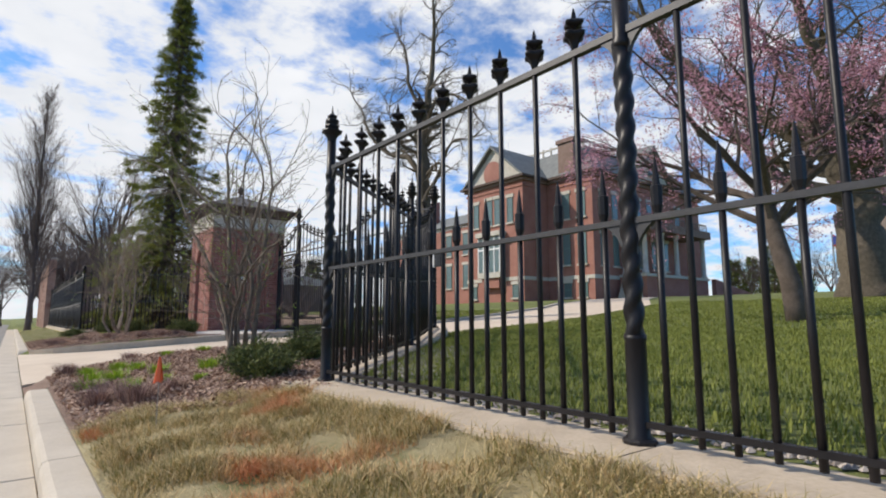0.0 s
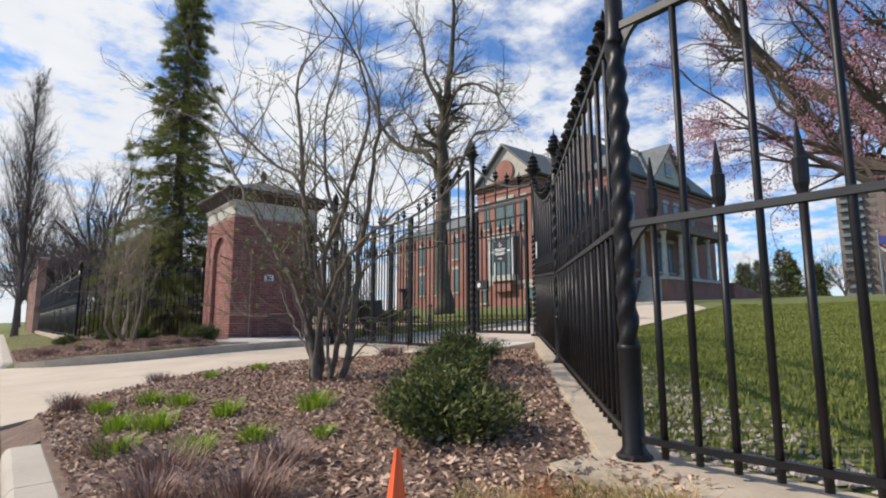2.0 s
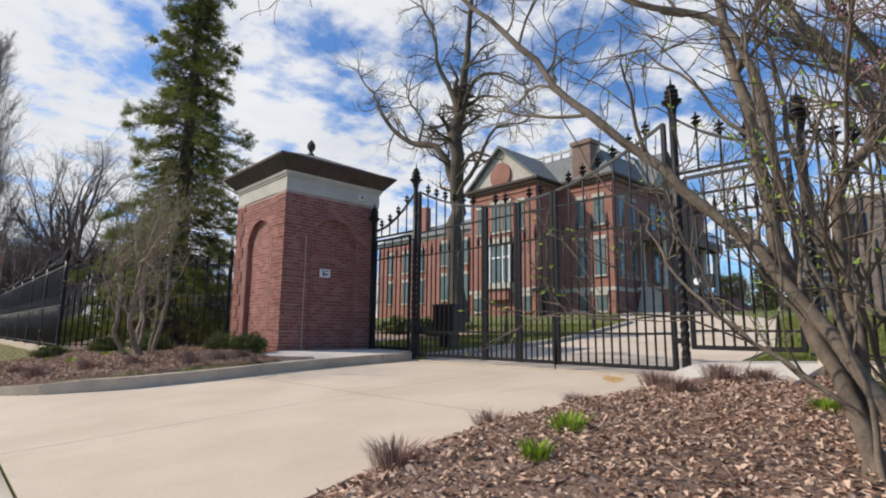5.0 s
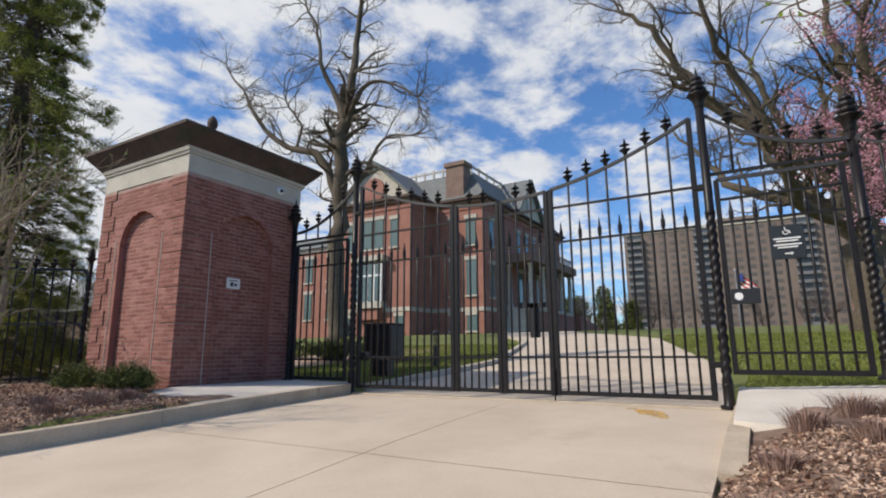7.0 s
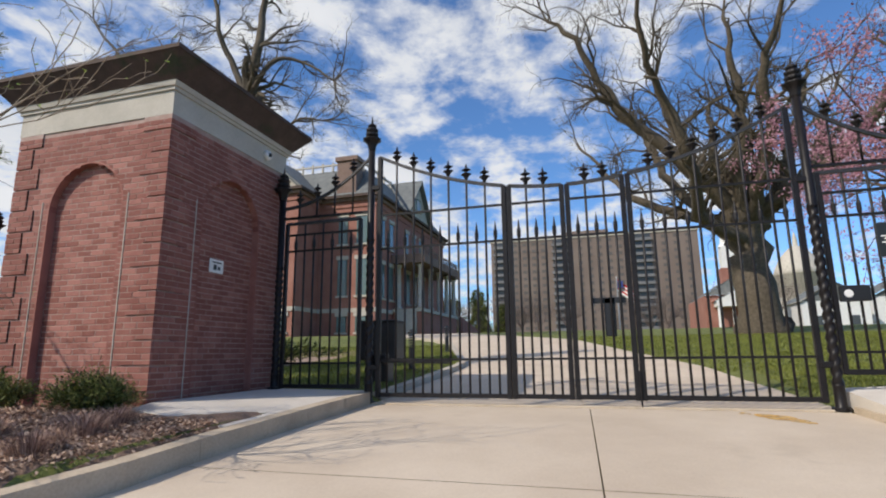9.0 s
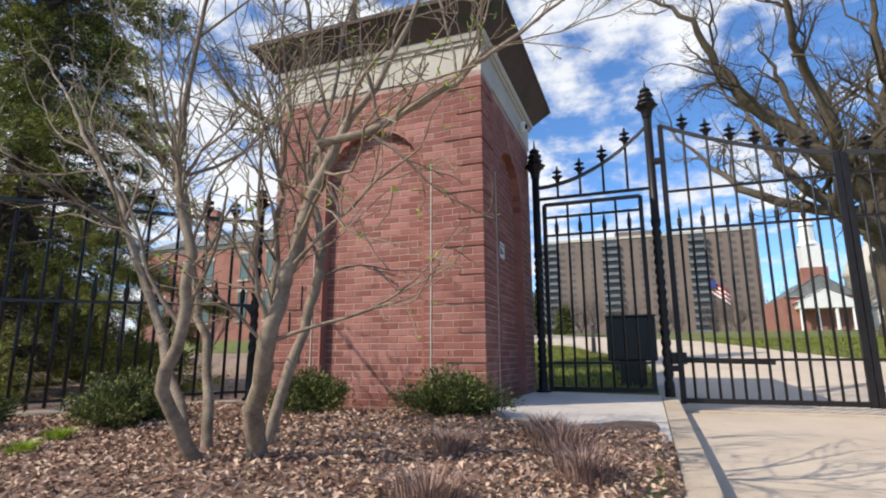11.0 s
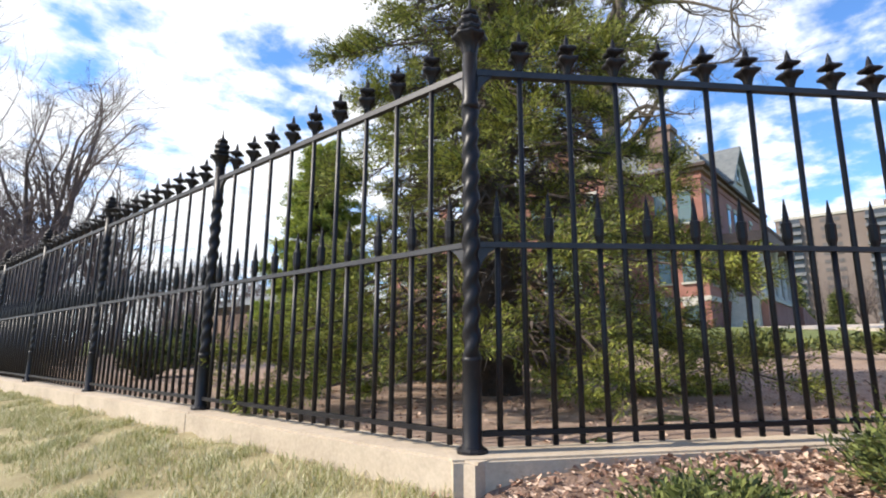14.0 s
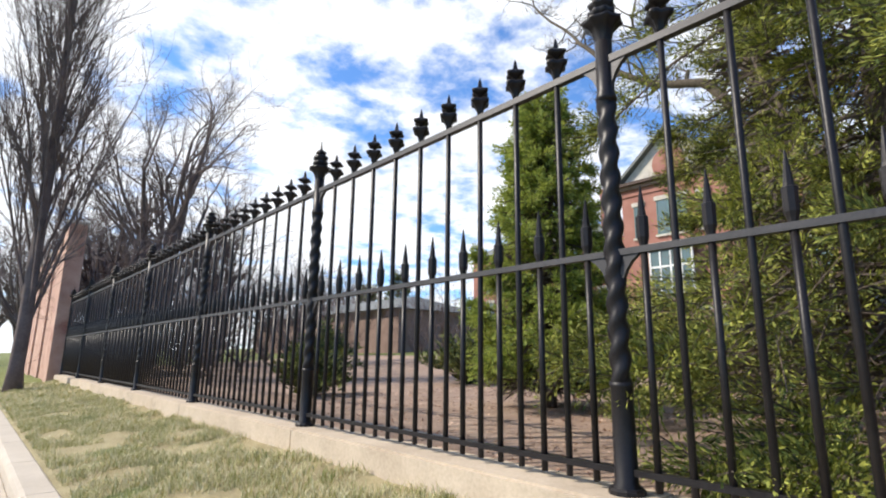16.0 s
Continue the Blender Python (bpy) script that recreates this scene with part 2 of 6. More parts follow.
# ---- mesh helpers ----
class Build:
    """Gathers vertices and faces of one mesh."""

    def __init__(self):
        self.v, self.f = [], []

    def quad(self, a, b, c, d):
        k = len(self.v)
        self.v += [tuple(a), tuple(b), tuple(c), tuple(d)]
        self.f.append((k, k + 1, k + 2, k + 3))

    def tri(self, a, b, c):
        k = len(self.v)
        self.v += [tuple(a), tuple(b), tuple(c)]
        self.f.append((k, k + 1, k + 2))

    def box(self, x0, x1, y0, y1, z0, z1, bevel=0.0):
        k = len(self.v)
        b = min(bevel, (x1 - x0) * 0.45, (y1 - y0) * 0.45, (z1 - z0) * 0.45)
        if b <= 0:
            self.v += [(x, y, z) for z in (z0, z1) for y in (y0, y1) for x in (x0, x1)]
            self.f += [tuple(k + i for i in q) for q in ((0, 2, 3, 1), (4, 5, 7, 6), (0, 1, 5, 4), (2, 6, 7, 3), (0, 4, 6, 2), (1, 3, 7, 5))]
            return
        rings = [(z0, b), (z0 + b, 0), (z1 - b, 0), (z1, b)]
        for z, i in rings:
            self.v += [(x0 + i, y0 + b, z), (x0 + b, y0 + i, z), (x1 - b, y0 + i, z), (x1 - i, y0 + b, z),
                       (x1 - i, y1 - b, z), (x1 - b, y1 - i, z), (x0 + b, y1 - i, z), (x0 + i, y1 - b, z)]
        for r in range(3):
            for s in range(8):
                t = (s + 1) % 8
                self.f.append((k + r * 8 + s, k + r * 8 + t, k + r * 8 + 8 + t, k + r * 8 + 8 + s))
        self.f.append(tuple(k + s for s in reversed(range(8))))
        self.f.append(tuple(k + 24 + s for s in range(8)))

    def lathe(self, profile, sides=8, at=(0, 0, 0), lobes=0, depth=0.0):
        k = len(self.v)
        for r, z in profile:
            for s in range(sides):
                a = 2 * math.pi * s / sides
                q = r * (1 + depth * math.cos(lobes * a)) if lobes else r
                self.v.append((at[0] + q * math.cos(a), at[1] + q * math.sin(a), at[2] + z))
        for i in range(len(profile) - 1):
            for s in range(sides):
                t = (s + 1) % sides
                self.f.append((k + i * sides + s, k + i * sides + t, k + (i + 1) * sides + t, k + (i + 1) * sides + s))
        self.f.append(tuple(k + s for s in reversed(range(sides))))
        top = k + (len(profile) - 1) * sides
        self.f.append(tuple(top + s for s in range(sides)))

    def tube(self, pts, radii, sides=5, cap=True):
        k, n = len(self.v), len(pts)
        pts = [Vector(p) for p in pts]
        for i, p in enumerate(pts):
            d = (pts[min(i + 1, n - 1)] - pts[max(i - 1, 0)])
            d = d.normalized() if d.length > 1e-9 else Vector((0, 0, 1))
            u = d.cross(Vector((0.31, 0.95, 0.05)) if abs(d.y) < 0.9 else Vector((1, 0, 0))).normalized()
            w = d.cross(u)
            for s in range(sides):
                a = 2 * math.pi * s / sides
                q = p + (u * math.cos(a) + w * math.sin(a)) * radii[i]
                self.v.append((q.x, q.y, q.z))
        for i in range(n - 1):
            for s in range(sides):
                t = (s + 1) % sides
                self.f.append((k + i * sides + s, k + i * sides + t, k + (i + 1) * sides + t, k + (i + 1) * sides + s))
        if cap:
            self.f.append(tuple(k + s for s in reversed(range(sides))))
            self.f.append(tuple(k + (n - 1) * sides + s for s in range(sides)))

    def sweep(self, pts, half_w, half_h):
        """A square bar along points, upright."""
        k, n = len(self.v), len(pts)
        pts = [Vector(p) for p in pts]
        for i, p in enumerate(pts):
            d = pts[min(i + 1, n - 1)] - pts[max(i - 1, 0)]
            side = Vector((-d.y, d.x, 0)).normalized() * half_w
            up = Vector((0, 0, half_h))
            for q in (p - side - up, p + side - up, p + side + up, p - side + up):
                self.v.append((q.x, q.y, q.z))
        for i in range(n - 1):
            for s in range(4):
                t = (s + 1) % 4
                self.f.append((k + i * 4 + s, k + (i + 1) * 4 + s, k + (i + 1) * 4 + t, k + i * 4 + t))
        self.f.append((k, k + 1, k + 2, k + 3))
        e = k + (n - 1) * 4
        self.f.append((e + 3, e + 2, e + 1, e))

    def mesh(self, name, mat, smooth=False):
        me = bpy.data.meshes.new(name)
        me.from_pydata(self.v, [], self.f)
        me.materials.append(mat)
        if smooth:
            me.polygons.foreach_set("use_smooth", [True] * len(me.polygons))
        me.update()
        return me


def thing(name, x=0, y=0, z=0, label="", category="", group="", rz=0.0):
    ob = new(name)
    ob.matrix_world = pose(x, y, z, 0, 0, rz)
    return tagged(ob, label, category, group)


def put(name, me, parent=None, at=None, label=""):
    """An object on a given mesh, as a part of parent, at a place in the parent's space."""
    ob = new(name, me)
    if parent:
        ob.parent = parent
    if at is not None:
        ob.matrix_basis = at if isinstance(at, Matrix) else Matrix.Translation(at)
    if label:
        ob["label"] = label
    return ob


def part(name, build, mat, parent, label="", at=None, smooth=False):
    return put(name, build.mesh(name, mat, smooth), parent, at, label)


def structure(name, build, mat, smooth=False, label=""):
    ob = put(name, build.mesh(name, mat, smooth))
    return tagged(ob, label, "", "", "structure")


def stuff(name, build, mat, label, category):
    return tagged(put(name, build.mesh(name, mat)), label, category, "", "stuff")


# ---- lie of the land ----
LAND_X = (-1e4, 0.42, 0.67, 1.5, 2.4, 4.0, 6.0, 8.0, 12.0, 20.0, 30.0, 45.0, 55.0, 1e4)
LAND_Z = (0.0, 0.0, 0.14, 0.27, 0.41, 0.49, 0.55, 0.60, 0.80, 1.28, 1.98, 2.90, 3.2, 3.2)
DRIVE_X = (-1e4, 0.0, 0.45, 1.2, 3.0, 4.5, 6.4, 8.1, 12.0, 20.0, 30.0, 45.0, 55.0, 1e4)
DRIVE_Z = (0.0, 0.0, 0.025, 0.07, 0.18, 0.28, 0.37, 0.43, 0.66, 1.22, 1.96, 2.89, 3.2, 3.2)


def drive_z(x):
    return float(np.interp(x, DRIVE_X, DRIVE_Z))


def drive_near(x):
    return float(np.interp(x, (0.0, 0.5, 1.2, 2.2, 3.5, 8.1, 14.2, 27.6, 40.0, 52.0), (10.6, 11.05, 11.6, 11.9, 12.0, 12.05, 12.6, 16.1, 23.5, 29.0)))


def drive_far(x):
    return float(np.interp(x, (0.0, 0.6, 1.2, 2.2, 3.6, 8.1, 14.6, 25.3, 38.0, 50.0), (20.2, 19.9, 19.1, 18.5, 18.3, 18.3, 18.4, 21.8, 29.5, 35.0)))


def land(x, y):
    z = float(np.interp(x, LAND_X, LAND_Z))
    if 2.0 < x < 5.6 and 19 < y < 26:
        z += 0.07 * min(1, (x - 2) / 0.6) * min(1, (y - 19) / 1.2) * min(1, (5.6 - x) / 0.6)
    if x > 0.42 and x < 52:
        a, b = drive_near(x), drive_far(x)
        out = max(a - y, y - b, 0.0)
        soft = 0.7 if y < a else 0.25
        if out < soft:
            t = out / soft
            z = (drive_z(x) - 0.05) * (1 - t) + z * t
    if 0.8 < x < 2.3 and (y < 5.2 or y > 26.2):
        z += 0.05 * noise.noise(Vector((x * 2.3, y * 2.3, 11)))
    if x > 0.75:
        z += 0.03 * noise.noise(Vector((x * 0.7, y * 0.7, 0.3))) + 0.012 * noise.noise(Vector((x * 3.1, y * 3.1, 7)))
    return z


def steps(*runs):
    out = []
    for a, b, s in runs:
        out += list(np.arange(a, b - 1e-6, s))
    return out + [runs[-1][1]]


def ground_sheet():
    xs = steps((-900, -60, 140), (-60, 0, 10), (0, 0.42, 0.42), (0.42, 0.67, 0.25), (0.67, 9.0, 0.2), (9.0, 20, 0.6), (20, 60, 2.5), (60, 300, 40), (300, 1500, 300))
    ys = steps((-900, -60, 140), (-60, -5, 8), (-5, 32, 0.2), (32, 52, 0.6), (52, 100, 6), (100, 1200, 220))
    b = Build()
    for y in ys:
        for x in xs:
            b.v.append((x, y, land(x, y) - (0.02 if x < 0.5 else 0)))
    n = len(xs)
    for j in range(len(ys) - 1):
        for i in range(n - 1):
            b.f.append((j * n + i, j * n + i + 1, j * n + n + i + 1, j * n + n + i))
    return structure("ground", b, LAWNSOIL, True, "sloping lawn ground with short green grass")


ground_sheet()


def patch(name, mat, u_edge, v_edge, xs, rise, label, nv=12):
    """A sheet between two edges given as functions of x, laid on the land."""
    b = Build()
    for x in xs:
        for j in range(nv + 1):
            y = u_edge(x) + (v_edge(x) - u_edge(x)) * j / nv
            b.v.append((x, y, land(x, y) + rise))
    for i in range(len(xs) - 1):
        for j in range(nv):
            k = i * (nv + 1) + j
            b.f.append((k, k + nv + 1, k + nv + 2, k + 1))
    return structure(name, b, mat, True, label)


# fence line: where the iron fence crosses a given x on either side of the drive
def near_fence_y(x):
    return float(np.interp(x, (2.72, 5.79, 8.2), (5.13, 8.0, 10.45)))


def far_fence_y(x):
    return float(np.interp(x, (2.36, 5.67), (25.97, 23.13)))


# street with its concrete gutter, kerbs
b = Build()
for x0, x1, z in ((-7.0, -0.05, 0.0),):
    ys = steps((-60, 120, 6))
    for y0, y1 in zip(ys[:-1], ys[1:]):
        b.quad((x0, y0, z), (x1, y0, z), (x1, y1, z), (x0, y1, z))
road = structure("road", b, ASPHALT, False, "grey street surface beside the concrete gutter")
gutter = thing("gutter", 0, 0, 0)
tagged(gutter, "pale concrete gutter slabs along the kerb", "gutter", "", "structure")
for k in range(-3, 28):
    b = Build()
    b.box(-0.048, 0.42, k * 2.4 + 0.012, k * 2.4 + 2.388, -0.12, 0.006, 0.006)
    part("slab", b, PALECON, gutter)


def kerb_run(y0, y1, drop_start, drop_end):
    k = thing("kerb", 0, 0, 0)
    tagged(k, "worn pale concrete kerb with a rounded edge", "kerb", "", "structure")
    n = max(1, round((y1 - y0) / 1.6))
    for i in range(n):
        a, c = y0 + (y1 - y0) * i / n + 0.006, y0 + (y1 - y0) * (i + 1) / n - 0.006
        b = Build()
        prof = ((0.421, -0.1), (0.425, 0.10), (0.44, 0.135), (0.47, 0.15), (0.65, 0.155), (0.68, 0.14), (0.69, -0.1))
        m = 18
        for s in range(m + 1):
            y = a + (c - a) * s / m
            d = 1.0
            if drop_end and y > y1 - 0.25:
                d = math.sqrt(max(0.02, (y1 - y) / 0.25))
            if drop_start and y < y0 + 0.25:
                d = math.sqrt(max(0.02, (y - y0) / 0.25))
            for x, z in prof:
                wob = 0.006 * noise.noise(Vector((x * 9, y * 5, z * 9)))
                b.v.append((x + wob, y, z * d if z > 0 else z))
        q = len(prof)
        for s in range(m):
            for t in range(q - 1):
                b.f.append((s * q + t, s * q + t + 1, (s + 1) * q + t + 1, (s + 1) * q + t))
        b.f.append(tuple(range(q)))
        b.f.append(tuple(m * q + t for t in reversed(range(q))))
        part("kerb_stone", b, PALECON, k, "", None, False)
    return k


kerb_run(-8.0, 9.3, False, True)
kerb_run(20.2, 60.0, True, False)

# driveway: slabs outside the gate, one ribbon beyond it
drive = thing("driveway", 0, 0, 0)
tagged(drive, "pale tan concrete driveway with a dark joint and a rust stain", "driveway", "", "structure")


def drive_piece(name, x0, x1, side, nx, parent):
    b = Build()
    for i in range(nx + 1):
        x = x0 + (x1 - x0) * i / nx
        a, c = drive_near(x), drive_far(x)
        mid = 14.85 + 0.045 * (x - 3) if x < 8.2 else (a + c) / 2
        lo, hi = (a, mid - 0.006) if side == 0 else (mid + 0.006, c)
        for j in range(9):
            b.v.append((x, lo + (hi - lo) * j / 8, drive_z(x) + 0.012))
        b.v.append((x, hi, drive_z(x) - 0.08))
        b.v.append((x, lo, drive_z(x) - 0.08))
    for i in range(nx):
        k = i * 11
        for j in range(8):
            b.f.append((k + j, k + 11 + j, k + 12 + j, k + 1 + j))
        b.f.append((k + 8, k + 19, k + 20, k + 9))
        b.f.append((k + 10, k + 21, k + 11, k))
    return part(name, b, CONCRETE, parent)


for side in (0, 1):
    for x0, x1 in ((0.42, 4.2), (4.21, 8.0), (8.01, 16.0), (16.02, 27.0), (27.02, 52.0)):
        drive_piece("concrete_slab", x0, x1, side, max(6, int((x1 - x0) * 2)), drive)
b = Build()
for dx, dy, r in ((0, 0, 0.16), (0.16, 0.1, 0.13), (-0.2, -0.13, 0.10), (-0.33, -0.2, 0.06), (0.3, 0.3, 0.07)):
    ring = [(7.45 + dx + r * 1.3 * math.cos(a), 12.95 + dy + r * math.sin(a)) for a in np.linspace(0, 6.1, 14)]
    for i in range(14):
        p, q = ring[i], ring[(i + 1) % 14]
        z = 0.0165 + dx * 0.004
        b.tri((7.45 + dx, 12.95 + dy, drive_z(7.45 + dx) + z), (*p, drive_z(p[0]) + z), (*q, drive_z(q[0]) + z))
part("rust_stain", b, RUST, drive, "orange rust stain on the concrete")

# kerb between the drive and the far bed
edge = thing("drive_kerb", 0, 0, 0)
tagged(edge, "tan concrete kerb edging the driveway bed", "kerb", "", "structure")
exs = list(np.linspace(0.75, 8.0, 5))
for x0, x1 in zip(exs[:-1], exs[1:]):
    b = Build()
    pts = []
    for x in np.linspace(x0 + 0.002, x1 - 0.002, 8):
        y, z = drive_far(x) + 0.09, drive_z(x)
        rise = 0.19 * min(1, (x - 0.4) / 1.4)
        pts.append((x, y, z + rise / 2 - 0.1 + 0.01))
    b.sweep(pts, 0.09, 0.1 + rise / 2)
    part("kerb_stone", b, CURBCON, edge)
edge1 = thing("drive_kerb", 0, 0, 0)
tagged(edge1, "low tan concrete kerb between the driveway and the mulch", "kerb", "", "structure")
for x0, x1 in ((4.6, 6.3), (6.3, 7.95)):
    b = Build()
    b.sweep([(x, drive_near(x) - 0.10, drive_z(x) - 0.06 + 0.05 * min(1, (x - 4.6) / 0.8)) for x in np.linspace(x0 + 0.003, x1 - 0.003, 6)], 0.095, 0.10)
    part("kerb_stone", b, CURBCON, edge1)
edge2 = thing("inner_drive_kerb", 0, 0, 0)
tagged(edge2, "low pale kerb along the inner driveway", "kerb", "", "structure")
exs = list(np.linspace(8.5, 34.0, 13))
for x0, x1 in zip(exs[:-1], exs[1:]):
    b = Build()
    b.sweep([(x, drive_far(x) + 0.1, drive_z(x) + 0.03) for x in (x0, (x0 + x1) / 2, x1 - 0.01)], 0.09, 0.10)
    part("kerb_stone", b, PALECON, edge2)


# small concrete walks to the side gates
def walk_slab(name, corners, label):
    b = Build()
    lo = [(x, y, z - 0.25) for x, y, z in corners]
    b.v += list(corners) + lo
    n = len(corners)
    b.f.append(tuple(range(n)))
    for i in range(n):
        j = (i + 1) % n
        b.f.append((i, n + i, n + j, j))
    return structure(name, b, WALKCON, False, label)


walk_slab("pavement", [(4.9, 18.49, 0.50), (8.25, 18.49, 0.63), (8.25, 20.19, 0.655), (5.75, 20.19, 0.645), (5.2, 19.95, 0.62)], "small pale concrete apron between kerb and brick pier")
walk_slab("pavement", [(5.6, 11.15, 0.53), (6.6, 10.35, 0.62), (8.45, 10.4, 0.77), (8.45, 12.0, 0.70), (6.4, 11.98, 0.50)], "small pale concrete walk at the pedestrian gate")

# beds and strips
patch("mulch_bed", SOIL, lambda x: 9.2, lambda x: drive_near(x) - 0.03, list(np.linspace(0.425, 0.70, 4)), 0.022, "brown mulch running down to the gutter", 10)
BED_X = list(np.linspace(0.66, 8.05, 40))
patch("mulch_bed", SOIL, lambda x: max(4.6 + 0.25 * math.sin(x * 3), near_fence_y(x) + 0.1) if x > 2.6 else 5.6 - 0.35 * (x - 0.7), lambda x: drive_near(x) - 0.03, BED_X, 0.022, "brown leaf-strewn mulch bed", 28)
patch("mulch_bed", SOIL, lambda x: drive_far(x) + 0.18, lambda x: min(26.6, far_fence_y(x) + 0.1) if x > 2.2 else 26.0, list(np.linspace(0.66, 5.66, 27)), 0.022, "brown leaf-strewn mulch bed", 30)
patch("dry_verge", DRYSOIL, lambda x: -6.0, lambda x: 5.6 - 0.35 * (x - 0.7), list(np.linspace(0.66, 2.55, 12)), 0.02, "straw-coloured dry grass verge", 40)
patch("dry_verge", DRYSOIL, lambda x: 26.0, lambda x: 48.2, list(np.linspace(0.66, 2.2, 10)), 0.02, "pale spring grass verge", 70)
patch("bare_earth", EARTH, lambda x: far_fence_y(x) + 0.2 if x < 5.7 else 23.2, lambda x: 62.0, list(np.linspace(2.5, 21.0, 46)), 0.02, "bare brown earth under the conifers", 40)

# ---- iron fence ----
def twisted_shaft(h_base, h_twist, h_top, r):
    """Plain foot, rope-twisted middle, plain neck."""
    b = Build()
    b.lathe([(r * 1.45, 0.0), (r * 1.45, 0.03), (r * 1.15, 0.05), (r * 1.12, h_base - 0.03), (r * 1.2, h_base - 0.02), (r * 1.2, h_base)], 12)
    k, sides = len(b.v), 14
    rows = int((h_twist - h_base) / 0.026)
    for i in range(rows + 1):
        z = h_base + (h_twist - h_base) * i / rows
        for s in range(sides):
            a = 2 * math.pi * s / sides
            q = r * (1.0 + 0.17 * math.cos(2 * (a - z * 24.0)))
            b.v.append((q * math.cos(a), q * math.sin(a), z))
    for i in range(rows):
        for s in range(sides):
            t = (s + 1) % sides
            b.f.append((k + i * sides + s, k + i * sides + t, k + (i + 1) * sides + t, k + (i + 1) * sides + s))
    b.lathe([(r * 1.15, h_twist - 0.005), (r * 1.2, h_twist + 0.02), (r, h_twist + 0.05), (r * 0.98, h_top)], 12)
    return b


def post_finial(s, tall):
    b = Build()

    def turned(prof, depth):
        b.lathe([(r * s, z * tall) for r, z in prof], 24, (0, 0, 0), 8, depth)


    turned([(0.05, 0), (0.053, 0.04), (0.066, 0.12), (0.095, 0.17), (0.128, 0.195), (0.132, 0.218), (0.10, 0.222), (0.055, 0.212), (0.05, 0.24)], 0.09)
    turned([(0.05, 0.236), (0.078, 0.262), (0.092, 0.288), (0.088, 0.312), (0.062, 0.322), (0.060, 0.336), (0.084, 0.356), (0.088, 0.384), (0.066, 0.412), (0.046, 0.42), (0.047, 0.432)], 0.10)
    turned([(0.046, 0.43), (0.064, 0.448), (0.062, 0.468), (0.036, 0.496), (0.016, 0.51), (0.011, 0.56), (0.004, 0.645)], 0.08)
    return b


def picket_finial():
    b = Build()
    b.lathe([(0.019, 0), (0.024, 0.03), (0.034, 0.065), (0.052, 0.092), (0.073, 0.104), (0.077, 0.122), (0.064, 0.136), (0.040, 0.130), (0.019, 0.118), (0.015, 0.14)], 16, (0, 0, 0), 4, 0.26)
    b.lathe([(0.015, 0.138), (0.017, 0.166), (0.036, 0.178), (0.062, 0.186), (0.070, 0.200), (0.058, 0.214), (0.034, 0.222), (0.018, 0.240), (0.015, 0.27), (0.010, 0.29), (0.003, 0.315)], 16, (0, 0, 0), 4, 0.26)
    b.v = [(x * 0.86, y * 0.86, z * 0.9) for x, y, z in b.v]
    return b


def spear_top():
    b = Build()
    b.lathe([(0.019, 0), (0.022, 0.02), (0.03, 0.05), (0.031, 0.15), (0.024, 0.155), (0.02, 0.17), (0.013, 0.24), (0.003, 0.31)], 8)
    return b


FINIAL = picket_finial().mesh("finial", IRON, True)
SPEAR = spear_top().mesh("spear_point", IRON)
b = Build()
b.lathe([(0.0175, 0), (0.0175, 1.0)], 8)
BAR = b.mesh("picket", IRON, True)
POST_SHAFT = twisted_shaft(0.50, 1.95, 2.30, 0.047).mesh("shaft", IRON, True)
POST_FINIAL = post_finial(0.80, 0.66).mesh("finial", IRON, True)
b = Build()
b.lathe([(0.085, 0), (0.085, 0.025), (0.075, 0.035)], 12)
FOOT_PLATE = b.mesh("foot_plate", IRON)


def fence_post(x, y, z, h=2.88):
    t = thing("fence_post", x, y, z, "black cast-iron fence post with a twisted shaft and crown finial", "fence post", "fence posts")
    put("shaft", POST_SHAFT, t, Matrix.Diagonal((1, 1, (h - 0.40) / 2.30, 1)))
    put("finial", POST_FINIAL, t, (0, 0, h - 0.425))
    put("foot_plate", FOOT_PLATE, t, (0, 0, -0.005))
    return t


def bar(parent, x, y, z0, z1, name="picket", thick=1.0):
    return put(name, BAR, parent, Matrix.Translation((x, y, z0)) @ Matrix.Diagonal((thick, thick, z1 - z0, 1)))


def bracket(parent, x, y, z, ux, uy):
    """Curved scroll under a rail where it meets a post."""
    b = Build()
    px, py = -uy * 0.014, ux * 0.014
    rim = [(0.03, 0.012), (0.24, 0.012)] + [(0.04 + 0.20 * (1 - math.sin(q)), -0.19 + 0.20 * (1 - (1 - math.cos(q)))) for q in np.linspace(0.0, 1.57, 7)]
    n = len(rim)
    for s in (-1, 1):
        b.v += [(x + ux * u + px * s, y + uy * u + py * s, z + w) for u, w in rim]
    for i in range(2, n - 1):
        b.f += [(0, i, i + 1), (n, n + i + 1, n + i)]
    b.f += [(0, 1, 2), (n, n + 2, n + 1)]
    for i in range(n):
        j = (i + 1) % n
        b.f.append((i, n + i, n + j, j))
    part("bracket", b, RAIL, parent)


